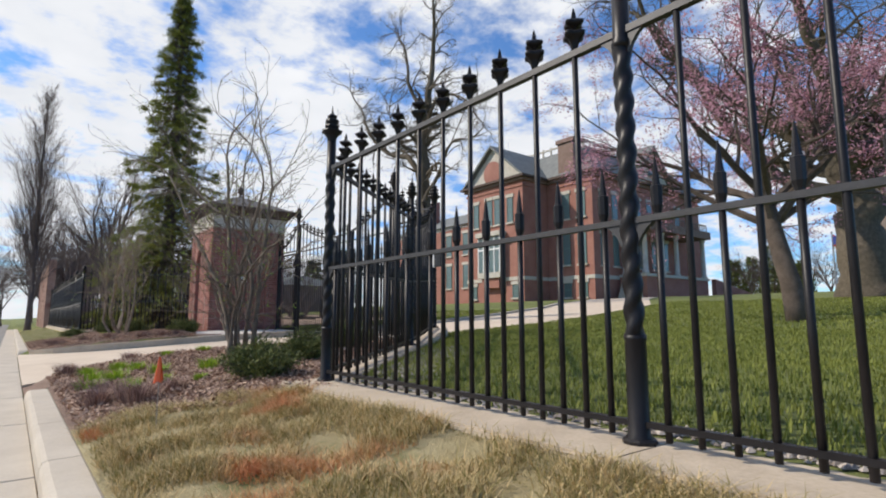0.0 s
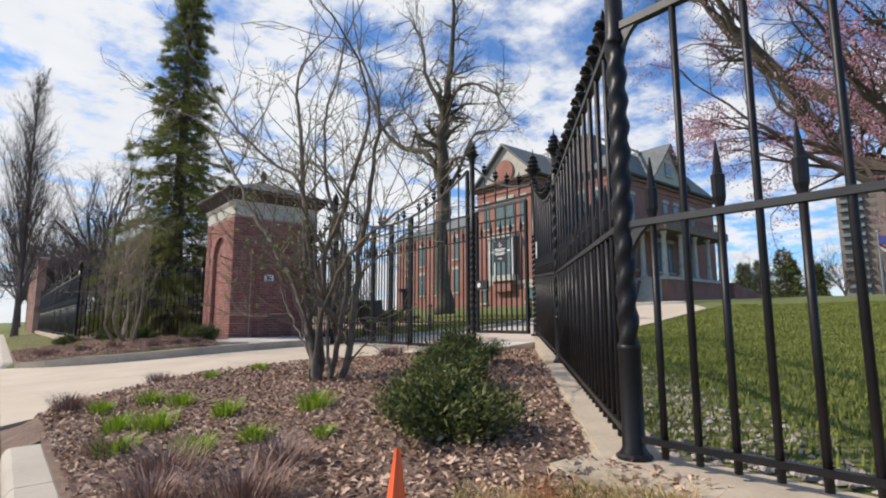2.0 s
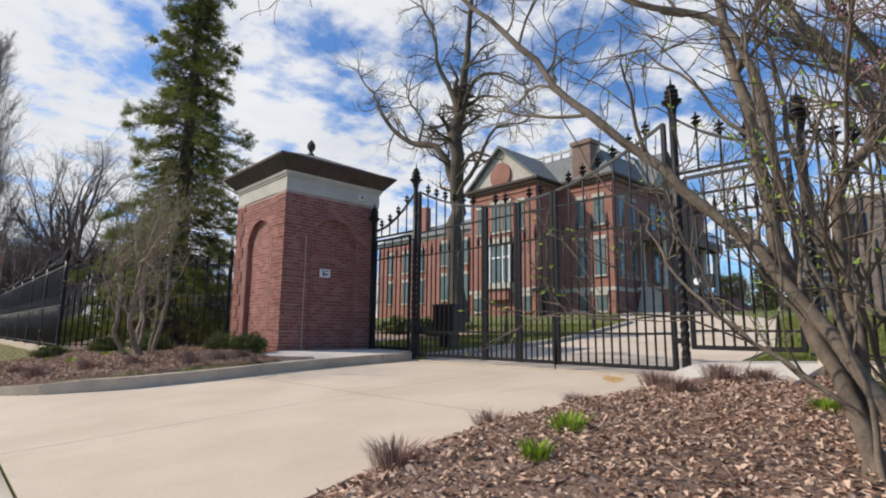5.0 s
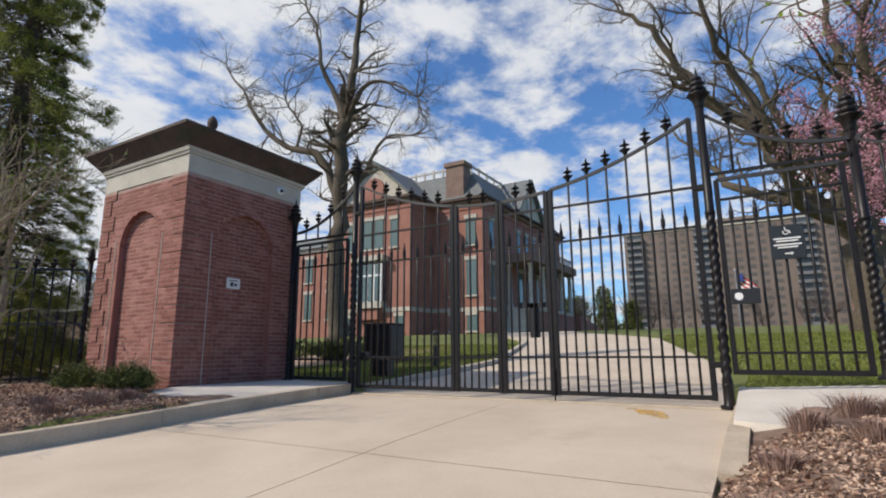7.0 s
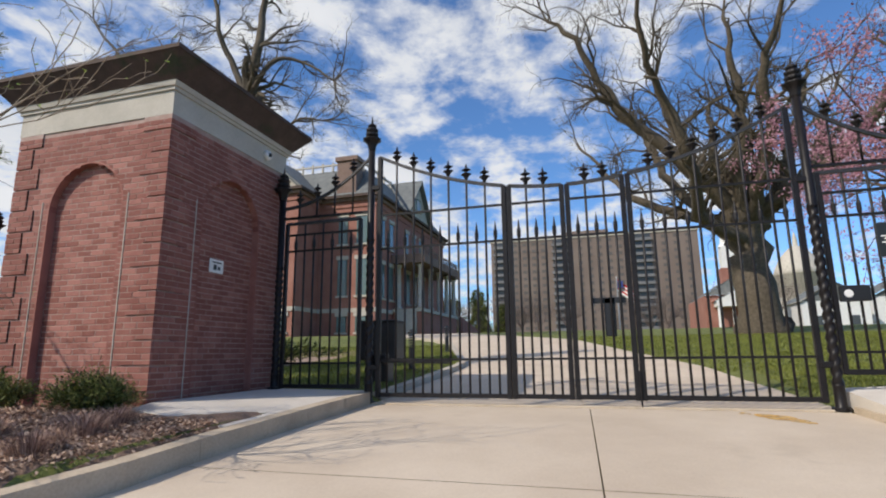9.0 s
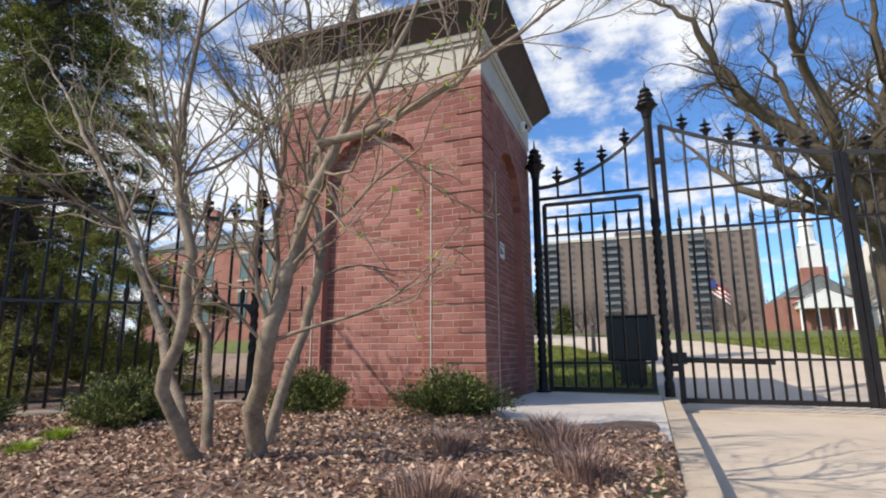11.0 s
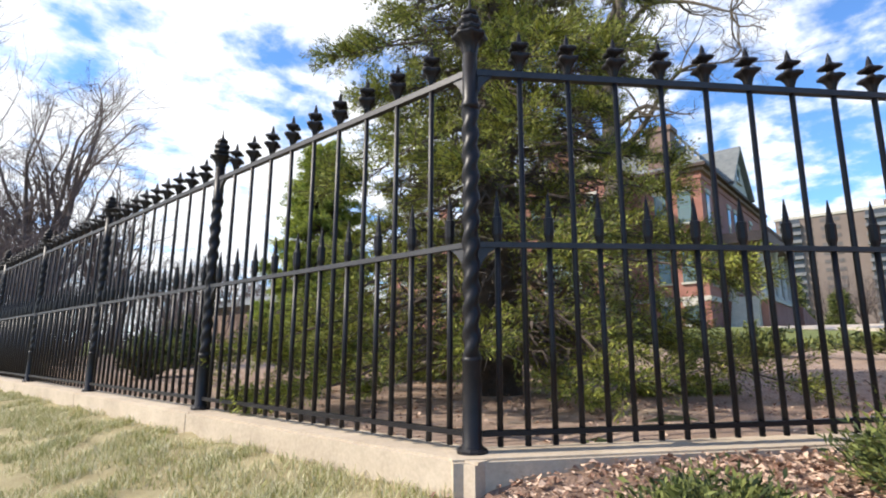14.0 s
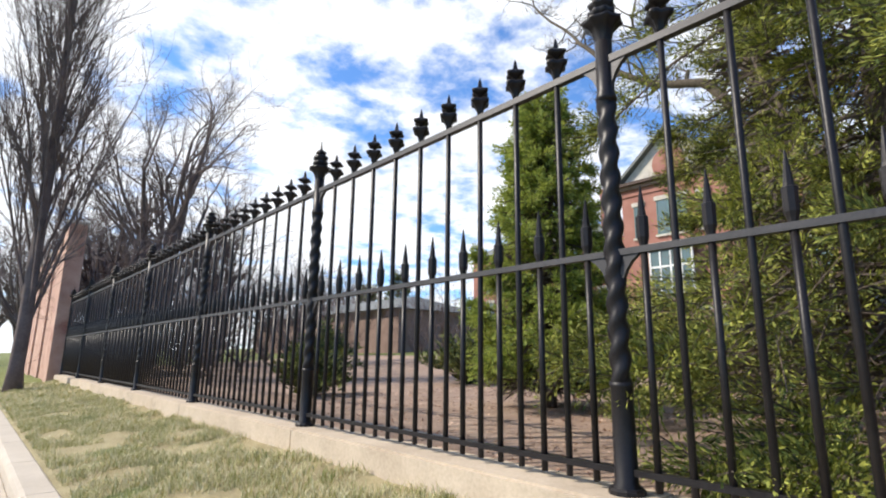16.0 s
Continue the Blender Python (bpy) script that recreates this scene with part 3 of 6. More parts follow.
def fence_panel(x0, y0, z0, x1, y1, z1, top0=2.19, top1=2.19, sag=0.0, mid=1.13, spacing=0.317, label="black wrought-iron fence panel with finial pickets on a concrete curb"):
    """Rails, tall finial pickets and short spear pickets between two posts; z0, z1: the curb's height at its ends."""
    L = math.hypot(x1 - x0, y1 - y0)
    ux, uy = (x1 - x0) / L, (y1 - y0) / L
    t = thing("iron_fence", x0, y0, z0, label, "fence", "iron fence lengths")

    def base(s):
        return (z1 - z0) * s / L

    def top(s):
        q = s / L
        return base(s) + top0 + (top1 - top0) * q - sag * 4 * q * (1 - q)

    for name, fn, hw, hh, m in (("top_rail", top, 0.022, 0.02, RAIL), ("middle_rail", lambda s: base(s) + mid, 0.022, 0.016, RAIL), ("bottom_rail", lambda s: base(s) + 0.10, 0.02, 0.015, IRON)):
        b = Build()
        n = 14 if name == "top_rail" and sag else 2
        b.sweep([(ux * s, uy * s, fn(s)) for s in np.linspace(0.035, L - 0.035, n)], hw, hh)
        part(name, b, m, t)
    n = max(2, round(L / spacing))
    for i in range(1, n):
        s = L * i / n
        bar(t, ux * s, uy * s, base(s) + 0.03, top(s))
        put("finial", FINIAL, t, (ux * s, uy * s, top(s) + 0.012))
    for i in range(n):
        s = L * (i + 0.5) / n
        bar(t, ux * s, uy * s, base(s) + 0.03, base(s) + mid, "short_picket")
        put("spear_point", SPEAR, t, (ux * s, uy * s, base(s) + mid + 0.01))
    for s, d in ((0.0, 1), (L, -1)):
        for zz in (top(s), base(s) + mid):
            bracket(t, ux * s, uy * s, zz, ux * d, uy * d)
    return t


def curb_run(x0, y0, z0, x1, y1, z1, half=0.19, deep=0.45, off=0.0, lab="weathered concrete curb under the iron fence"):
    L = math.hypot(x1 - x0, y1 - y0)
    nx, ny = -(y1 - y0) / L * off, (x1 - x0) / L * off
    c = thing("fence_curb", 0, 0, 0)
    tagged(c, lab, "curb", "", "structure")
    n = max(1, round(L / 3.1))
    for i in range(n):
        b = Build()
        pts = []
        for q in np.linspace((i + 0.002) / n, (i + 0.998) / n, 8):
            w = 0.004 * noise.noise(Vector((q * 40, x0, y0)))
            pts.append((x0 + (x1 - x0) * q + nx + w, y0 + (y1 - y0) * q + ny, z0 + (z1 - z0) * q - deep / 2 - 0.008))
        b.sweep(pts, half, deep / 2)
        b.sweep([(p[0], p[1], p[2] + deep / 2 + 0.004) for p in pts], half - 0.025, 0.008)
        part("curb_block", b, CURBCON, c)
    return c


C1 = (2.72, 5.13, 0.45)
MID = (5.79, 8.0, 0.60)
PED = (8.2, 10.45, 0.84)
GPR = (8.1, 12.11, 0.45)
GPL = (8.1, 18.38, 0.44)
SG = (8.1, 20.05, 0.645)
D1 = (5.62, 23.14, 0.65)
F1 = (2.36, 25.97, 0.575)

near_posts = [(2.72, 5.13 - 3.47 * k, 0.45) for k in range(3)]
for p in near_posts:
    fence_post(*p)
for p, q in zip(near_posts[:-1], near_posts[1:]):
    fence_panel(*p, *q)
far_posts = [(2.36, 25.97 + 3.16 * k, 0.575) for k in range(8)]
for p in far_posts:
    fence_post(*p, 2.71)
for p, q in zip(far_posts[:-1], far_posts[1:]):
    fence_panel(*p, *q)
fence_post(*MID, 3.05)
fence_post(*D1, 2.72)
fence_panel(*C1, *MID, 2.19, 2.28)
fence_panel(*MID, *PED, 2.28, 2.95, 0.28)
fence_panel(*F1, *D1, 2.19, 2.19)
curb_run(2.62, 5.34, 0.45, 2.62, -2.2, 0.45, 0.30, 0.5)
curb_run(2.62, 5.02, 0.448, 5.9, 8.1, 0.60, 0.19)
curb_run(5.85, 8.06, 0.602, 8.3, 10.35, 0.83, 0.19)
curb_run(2.36, 25.8, 0.572, 2.36, 48.1, 0.572, 0.19, 0.55)
curb_run(2.25, 26.06, 0.574, 5.63, 23.16, 0.645, 0.19, 0.55)

# pebbles along the inner side of the near fence
b = Build()
rng = random.Random(5)
for _ in range(2600):
    if rng.random() < 0.55:
        y = rng.uniform(-1.5, 5.3)
        x = 2.93 + rng.uniform(0.0, 0.25)
    else:
        q = rng.random()
        x, y = 2.75 + 3.1 * q + rng.uniform(0.1, 1.0) * 0.8, 5.1 + 2.9 * q - rng.uniform(0.0, 1.0) * 0.8
    z = land(x, y)
    r = rng.uniform(0.012, 0.03)
    k = len(b.v)
    for dx, dy, dz in ((1, 0, 0), (0, 1, 0), (-1, 0, 0), (0, -1, 0), (0, 0, 0.7), (0, 0, -0.4)):
        b.v.append((x + dx * r * rng.uniform(0.7, 1.3), y + dy * r * rng.uniform(0.7, 1.3), z + r * 0.25 + dz * r))
    for i in range(4):
        b.f.append((k + i, k + (i + 1) % 4, k + 4))
        b.f.append((k + (i + 1) % 4, k + i, k + 5))
stuff("pebbles", b, GRAVEL, "pale grey pebbles spilling beside the fence curb", "pebbles")

# ---- gates ----
GATE_SHAFT = twisted_shaft(0.30, 2.45, 3.95, 0.058).mesh("shaft", IRON, True)
GATE_FINIAL = post_finial(1.15, 0.98).mesh("finial", IRON, True)


def gate_post(x, y, z, tip, label):
    t = thing("gate_post", x, y, z, label, "gate post", "gate posts")
    h = tip - z
    put("shaft", GATE_SHAFT, t, Matrix.Diagonal((1, 1, (h - 0.60) / 3.95, 1)))
    put("finial", GATE_FINIAL, t, (0, 0, h - 0.63))
    put("foot_plate", FOOT_PLATE, t, Matrix.Diagonal((1.3, 1.3, 1.2, 1)))
    return t


post_r = gate_post(*GPR, 5.19, "tall black iron gate post with twisted shaft beside driveway")
post_l = gate_post(*GPL, 5.18, "tall black iron gate post with twisted shaft beside driveway")
gate_post(*PED, 4.50, "black iron gate post with twisted shaft at pedestrian gate")
gate_post(*SG, 4.46, "black iron gate post against the brick pier")


def gate_top(y):
    return 3.65 + 0.088 * (y - 15.26) ** 2


def iron_gate(name, x, y0, y1, zb, rails, top, label, stile=0.034, category="gate", n=None, shorts=None, group="", finials=True, frame_top=None):
    """A leaf in the plane of the gate: two stiles, a curved or straight head, cross rails, pickets."""
    t = thing(name, x, y0, zb, label, category, group)
    w = y1 - y0
    for yy in (0.0, w):
        b = Build()
        b.box(-stile, stile, yy - stile, yy + stile, 0, (frame_top or top(y0 + yy)) - zb, 0.006)
        part("stile", b, IRON, t)
    ys = np.linspace(0, w, 12)
    if frame_top:
        b = Build()
        b.sweep([(0, 0, frame_top - zb), (0, w, frame_top - zb)], 0.026, 0.035)
        part("head_rail", b, IRON, t)
    b = Build()
    b.sweep([(0, q, top(y0 + q) - zb) for q in ys], 0.024, 0.024)
    part("top_rail", b, RAIL, t)
    for z in rails:
        b = Build()
        b.sweep([(0, 0, z - zb), (0, w, z - zb)], 0.018, 0.016 if z > zb + 0.1 else 0.032)
        part("cross_rail", b, IRON, t)
    n = n or max(2, round(w / 0.31))
    for i in range(1, n):
        q = w * i / n
        bar(t, 0, q, 0.02, top(y0 + q) - zb)
        if finials:
            put("finial", FINIAL, t, (0, q, top(y0 + q) - zb + 0.015))
    for i in range(n):
        q = w * (i + 0.5) / n
        zz = (shorts or rails[-2]) - zb
        bar(t, 0, q, 0.02, zz, "short_picket")
        put("spear_point", SPEAR, t, (0, q, zz + 0.01))
    return t


GATE_LAB = "black iron driveway gate leaf, closed, with finials on top"
RAILS = (0.58, 1.10, 2.86, 3.42)
iron_gate("gate_leaf", 8.1, 16.17, 18.22, 0.54, RAILS, gate_top, GATE_LAB, 0.036, "gate", 7, 2.86, "driveway gate leaves")
iron_gate("gate_leaf", 8.1, 15.30, 16.09, 0.54, RAILS, gate_top, GATE_LAB, 0.036, "gate", 3, 2.86, "driveway gate leaves")
iron_gate("gate_leaf", 8.1, 14.44, 15.22, 0.54, RAILS, gate_top, GATE_LAB, 0.036, "gate", 3, 2.86, "driveway gate leaves")
iron_gate("gate_leaf", 8.1, 12.27, 14.36, 0.54, RAILS, gate_top, GATE_LAB, 0.036, "gate", 7, 2.86, "driveway gate leaves")
# drop bolt of the middle leaf, hinges, lock box
t = thing("drop_bolt", 8.04, 14.40, 0.43, "thin black iron drop bolt at the gate foot", "bolt")
b = Build()
b.lathe([(0.012, 0), (0.012, 0.5)], 8)
part("rod", b, IRON, t)
for post, yy, zz in ((post_r, 0.08, 0.55), (post_r, 0.08, 2.95), (post_l, -0.08, 0.55), (post_l, -0.08, 3.45)):
    b = Build()
    b.box(-0.05, 0.05, yy - 0.085, yy + 0.085, zz - 0.04, zz + 0.04, 0.01)
    part("hinge", b, IRON, post)
# threshold strip under the gate
b = Build()
b.box(8.02, 8.2, 12.2, 18.3, 0.36, 0.465, 0.01)
structure("threshold", b, CURBCON, False, "low concrete threshold under the driveway gate")

ped_gate = iron_gate("pedestrian_gate", 8.13, 10.60, 12.00, 0.88, (0.91, 1.15, 2.88, 3.2), lambda y: 3.48, "black iron pedestrian gate, closed, carrying a sign", 0.032, "gate", 5, 2.88, "", False)
t = thing("gate_overthrow", 8.15, 10.45, 3.55, "curved black iron rail with finials above the pedestrian gate", "overthrow")


def ped_top(y):
    q = (y - 10.45) / 1.66
    return 3.78 + 0.72 * q - 0.20 * 4 * q * (1 - q)


b = Build()
b.sweep([(0, q, ped_top(10.45 + q) - 3.55) for q in np.linspace(0.03, 1.62, 12)], 0.024, 0.024)
part("top_rail", b, RAIL, t)
b = Build()
b.sweep([(0, 0.03, 0.03), (0, 1.62, 0.03)], 0.02, 0.02)
part("lower_rail", b, IRON, t)
for i in range(1, 5):
    q = 1.66 * i / 5
    bar(t, 0, q, 0.0, ped_top(10.45 + q) - 3.55)
    put("finial", FINIAL, t, (0, q, ped_top(10.45 + q) - 3.535))

small = iron_gate("side_gate", 8.1, 18.56, 19.93, 0.67, (0.70, 1.06, 2.92, 3.2), lambda y: 3.40, "black iron side gate, closed, between post and brick pier", 0.03, "gate", 4, 2.92, "", False)
t = thing("gate_overthrow", 8.1, 18.38, 3.45, "curved black iron rail with finials above the side gate", "overthrow")


def side_top(y):
    q = (y - 18.38) / 1.67
    return 4.46 - 0.78 * q - 0.20 * 4 * q * (1 - q)


b = Build()
b.sweep([(0, q, side_top(18.38 + q) - 3.45) for q in np.linspace(0.04, 1.63, 12)], 0.024, 0.024)
part("top_rail", b, RAIL, t)
b = Build()
b.sweep([(0, 0.04, 0.05), (0, 1.63, 0.05)], 0.02, 0.02)
part("lower_rail", b, IRON, t)
for i in range(1, 5):
    q = 1.67 * i / 5
    bar(t, 0, q, 0.03, side_top(18.38 + q) - 3.45)
    put("finial", FINIAL, t, (0, q, side_top(18.38 + q) - 3.435))


def text_mesh(name, body, size, mat):
    c = bpy.data.curves.new(name, 'FONT')
    c.body, c.size, c.extrude, c.align_x, c.align_y = body, size, 0.001, 'CENTER', 'CENTER'
    tmp = bpy.data.objects.new(name, c)
    scene.collection.objects.link(tmp)
    me = bpy.data.meshes.new_from_object(tmp.evaluated_get(bpy.context.evaluated_depsgraph_get()))
    bpy.data.objects.remove(tmp)
    me.materials.clear()
    me.materials.append(mat)
    me.name = name
    return me


# wheelchair sign on the pedestrian gate; faces the street (-x)
t = thing("gate_sign", 8.085, 11.27, 2.53, "black sign with white wheelchair symbol and lettering on the gate", "sign")
b = Build()
b.box(-0.008, 0.008, -0.19, 0.19, -0.22, 0.22, 0.006)
part("board", b, BLACKSIGN, t)
b = Build()
for k, (z, w) in enumerate(((0.045, 0.30), (0.012, 0.24), (-0.035, 0.30), (-0.068, 0.22))):
    b.box(-0.012, -0.009, -w / 2, w / 2, z - 0.009, z + 0.009)
part("lettering", b, SIGNWHITE, t, "rows of small white lettering")
b = Build()
b.tube([(-0.011, 0.03 * math.cos(a) + 0.005, 0.13 + 0.035 * math.sin(a)) for a in np.linspace(2.4, 6.6, 10)], [0.007] * 10, 4)
b.tube([(-0.011, 0.012, 0.19), (-0.011, 0.008, 0.145), (-0.011, -0.03, 0.14), (-0.011, -0.045, 0.11)], [0.008] * 4, 4)
part("wheelchair_symbol", b, SIGNWHITE, t)
b = Build()
b.box(-0.012, -0.009, -0.04, 0.04, -0.158, -0.142)
b.quad((-0.0121, -0.055, -0.15), (-0.0121, -0.025, -0.125), (-0.0121, -0.035, -0.15), (-0.0121, -0.025, -0.175))
part("arrow", b, SIGNWHITE, t)
t = thing("lock_box", 8.08, 11.79, 1.87, "dark gate lock box with a white round badge", "lock box")
b = Build()
b.box(-0.03, 0.03, -0.16, 0.17, -0.10, 0.10, 0.008)
part("case", b, BLACK, t)
b = Build()
b.lathe([(0.05, 0), (0.05, 0.006), (0.03, 0.008)], 14)
part("badge", b, SIGNWHITE, t, "white round badge", pose(-0.03, 0.08, 0, 0, -90, 0))
t = thing("entry_box", 7.93, 10.02, 2.42, "small black and white entry box on the iron fence", "entry box")
b = Build()
b.box(-0.05, 0.05, -0.22, 0.02, -0.15, 0.15, 0.01)
part("case", b, BLACK, t)
b = Build()
b.box(-0.05, 0.05, 0.024, 0.14, -0.15, 0.15, 0.01)
part("panel", b, SIGNWHITE, t, "white side panel")
# gate operators
t = thing("gate_operator", 9.7, 18.85, land(9.7, 18.85) - 0.02, "black gate operator cabinet on a short pedestal", "gate operator")
b = Build()
b.box(-0.25, 0.25, -0.38, 0.38, 0.42, 1.12, 0.02)
part("cabinet", b, BLACK, t)
b = Build()
b.box(-0.14, 0.14, -0.2, 0.2, 0, 0.43, 0.01)
part("pedestal", b, BLACK, t)
b = Build()
b.box(-0.26, 0.26, -0.39, 0.39, 1.115, 1.15, 0.01)
part("lid", b, BLACK, t)
t = thing("gate_motor", 8.25, 18.25, 1.10, "black swing-gate motor and bar along the leaf", "gate motor")
b = Build()
b.sweep([(0.0, 0.0, 0), (0.0, -1.15, -0.03)], 0.03, 0.035)
part("arm", b, BLACK, t)
b = Build()
b.box(-0.07, 0.07, -0.12, 0.12, -0.06, 0.1, 0.01)
part("motor_head", b, BLACK, t)
t = thing("gate_lock", 8.16, 14.5, 1.9, "black gate latch hardware behind the middle leaf", "gate lock")
b = Build()
b.sweep([(0, 0.0, 0), (0, 0.45, 0)], 0.03, 0.04)
part("arm", b, BLACK, t)
b = Build()
b.box(-0.03, 0.05, 0.15, 0.3, -0.5, 0.04, 0.01)
part("latch", b, BLACK, t)
for x, y in ((12.5, 19.25), (19.2, 20.3)):
    t = thing("bollard_light", x, y, land(x, y) - 0.01, "black louvred bollard light beside the drive", "bollard light", "bollard lights")
    b = Build()
    b.lathe([(0.12, 0), (0.12, 0.05), (0.075, 0.07), (0.07, 0.55)], 12)
    part("column", b, BLACK, t)
    for k in range(5):
        b = Build()
        b.lathe([(0.06, 0.56 + k * 0.06), (0.095, 0.565 + k * 0.06), (0.06, 0.60 + k * 0.06)], 12)
        part("louvre", b, BLACK, t)
    b = Build()
    b.lathe([(0.10, 0.86), (0.10, 0.89), (0.05, 0.95), (0.01, 0.97)], 12)
    part("cap", b, BLACK, t)

# ---- brick pier ----
PX0, PX1, PY0, PY1, PZ0, PZ1 = 5.65, 8.32, 20.2, 22.92, 0.45, 4.39
pier = thing("gate_pier", PX0, PY0, PZ0, "large red brick gate pier with arched panels and stone frieze", "gate pier")
PW, PD, PH = PY1 - PY0, PX1 - PX0, PZ1 - PZ0
ARC, ARW, ARS = 1.35, 0.645, 2.75
b = Build()
b.box(0.11, PD - 0.11, 0.11, PW - 0.11, 0, PH, 0)
part("core", b, MORTAR, pier, "mortar core")


def in_arch(u, z, c=ARC, w=ARW):
    if abs(u - c) > w:
        return False
    return z < ARS or (u - c) ** 2 + (z - ARS) ** 2 < w * w


def arch_wall(u0, u1, c, face):
    """The outer skin round an arched recess; face maps (u, depth, z) to the pier's space."""
    b = Build()
    prof = [(c - ARW, 0.0)] + [(c - ARW * math.cos(a), ARS + ARW * math.sin(a)) for a in np.linspace(0, math.pi, 25)] + [(c + ARW, 0.0)]
    outer = [(u0, 0.0)] + [(u0 if i < 9 else (u1 if i > 15 else u0 + (u1 - u0) * (i - 8) / 8), PH if i > 0 else 0) for i in range(25)] + [(u1, 0.0)]
    outer[1], outer[25] = (u0, ARS), (u1, ARS)
    for i in range(len(prof) - 1):
        b.quad(face(*(outer[i][0], 0, outer[i][1])), face(prof[i][0], 0, prof[i][1]), face(prof[i + 1][0], 0, prof[i + 1][1]), face(outer[i + 1][0], 0, outer[i + 1][1]))
        jamb.quad(face(prof[i][0], -0.006, prof[i][1]), face(prof[i][0], 0.12, prof[i][1]), face(prof[i + 1][0], 0.12, prof[i + 1][1]), face(prof[i + 1][0], -0.006, prof[i + 1][1]))
        q0, q1 = [((p[0] - c) * 1.035 + c, ARS + (p[1] - ARS) * 1.035 if p[1] > ARS else p[1]) for p in (prof[i], prof[i + 1])]
        jamb.quad(face(prof[i][0], -0.006, prof[i][1]), face(prof[i + 1][0], -0.006, prof[i + 1][1]), face(q1[0], -0.006, q1[1]), face(q0[0], -0.006, q0[1]))
    return b


def front(u, d, z):
    return (d, u, z)


def side(u, d, z):
    return (u, d, z)


jamb = Build()
part("skin", arch_wall(0.0, PW, ARC, front), MORTAR, pier)
part("arch_jamb", jamb, BRICK, pier)
jamb = Build()
part("skin", arch_wall(0.0, PD, ARC, side), MORTAR, pier)
part("arch_jamb", jamb, BRICK, pier)
b = Build()
b.quad((PD, 0, 0), (PD, PW, 0), (PD, PW, PH), (PD, 0, PH))
b.quad((0, PW, 0), (PD, PW, 0), (PD, PW, PH), (0, PW, PH))
part("rear_skin", b, BRICK, pier)
COURSE, BL = 0.0776, 0.232
b = Build()
b.box(0, 0.019, 0.004, BL - 0.006, 0.004, COURSE - 0.006, 0.004)
BRICK_F = b.mesh("brick", BRICK)
b = Build()
b.box(0.004, BL - 0.006, 0, 0.019, 0.004, COURSE - 0.006, 0.004)
BRICK_S = b.mesh("brick", BRICK)
rest = Build()
made = 0
rng = random.Random(3)
for faceid, W, c in ((0, PW, ARC), (1, PD, ARC)):
    for r in range(int(PH / COURSE)):
        z = r * COURSE
        zm = z + COURSE / 2
        qw = (0.45, 0.29)[(r // 4) % 2]
        hw = 0.0 if zm > ARS + ARW else (ARW if zm < ARS else math.sqrt(max(0.0, ARW ** 2 - (zm - ARS) ** 2)))
        cuts = [qw] + ([W - qw] if faceid == 0 else [])
        if hw > 0.05:
            cuts += [c - hw, c + hw]
        marks = sorted({0.0, W, *cuts, *[q for q in np.arange(-(BL / 2 if r % 2 else 0.0), W, BL) if 0.03 < q < W - 0.03 and min(abs(q - k) for k in cuts) > 0.035]})
        for a, e in zip(marks[:-1], marks[1:]):
            m = (a + e) / 2
            inside = hw > 0.05 and abs(m - c) < hw
            quoin = m < qw or (faceid == 0 and m > W - qw)
            d = 0.11 if inside else 0.0
            proud = (0.024 if quoin else 0.004) + rng.uniform(-0.0015, 0.0015)
            low = 0.02 if quoin and r % 4 == 0 else 0.004
            full = abs(e - a - BL) < 0.004
            if faceid == 0 and full and not quoin and made < 300 and 0.3 < z < 3.4:
                made += 1
                put("brick", BRICK_F, pier, (d - proud, a, z))
                continue
            if faceid == 0:
                rest.box(d - proud, d + 0.012, a + 0.004 if a > 0 else a - 0.02, e - 0.006 if e < W else e, z + low, z + COURSE - 0.006, 0.003)
            else:
                rest.box(a + 0.004 if a > 0 else a + 0.012, e - 0.006, d - proud, d + 0.012, z + low, z + COURSE - 0.006, 0.003)
# mortar bed behind each proud corner block
for k in range(int(PH / COURSE) // 4 + 1):
    qw, z0, z1 = (0.45, 0.29)[k % 2], k * 4 * COURSE + 0.021, min(PH, (k + 1) * 4 * COURSE - 0.002)
    for x0, x1, y0, y1 in ((-0.019, 0.011, -0.016, qw - 0.004), (-0.019, 0.011, PW - qw + 0.004, PW - 0.002), (0.012, qw - 0.004, -0.019, 0.011)):
        b = Build()
        b.box(x0, x1, y0, y1, z0, z1)
        part("quoin_block", b, MORTAR, pier)
ob = part("brickwork", rest, BRICK, pier)
ob["kind"] = "stuff"
# pale expansion joints
for x0, x1, y0, y1 in ((-0.0125, 0.0, 0.594, 0.606), (-0.0125, 0.0, PW - 0.606, PW - 0.594), (0.56, 0.572, -0.0125, 0.0)):
    b = Build()
    b.box(x0, x1, y0, y1, 0.1, 2.9)
    part("expansion_joint", b, STONE, pier, "pale vertical expansion joint")


def ring_course(name, z0, z1, out, mat, bev=0.01, out1=None):
    b = Build()
    o1 = out if out1 is None else out1
    k = len(b.v)
    for z, o in ((z0, out), (z1, o1)):
        b.v += [(-o, -o, z), (PD + o, -o, z), (PD + o, PW + o, z), (-o, PW + o, z)]
    for s in range(4):
        t2 = (s + 1) % 4
        b.f.append((k + s, k + t2, k + 4 + t2, k + 4 + s))
    b.f.append((k + 3, k + 2, k + 1, k))
    b.f.append((k + 4, k + 5, k + 6, k + 7))
    return part(name, b, mat, pier)


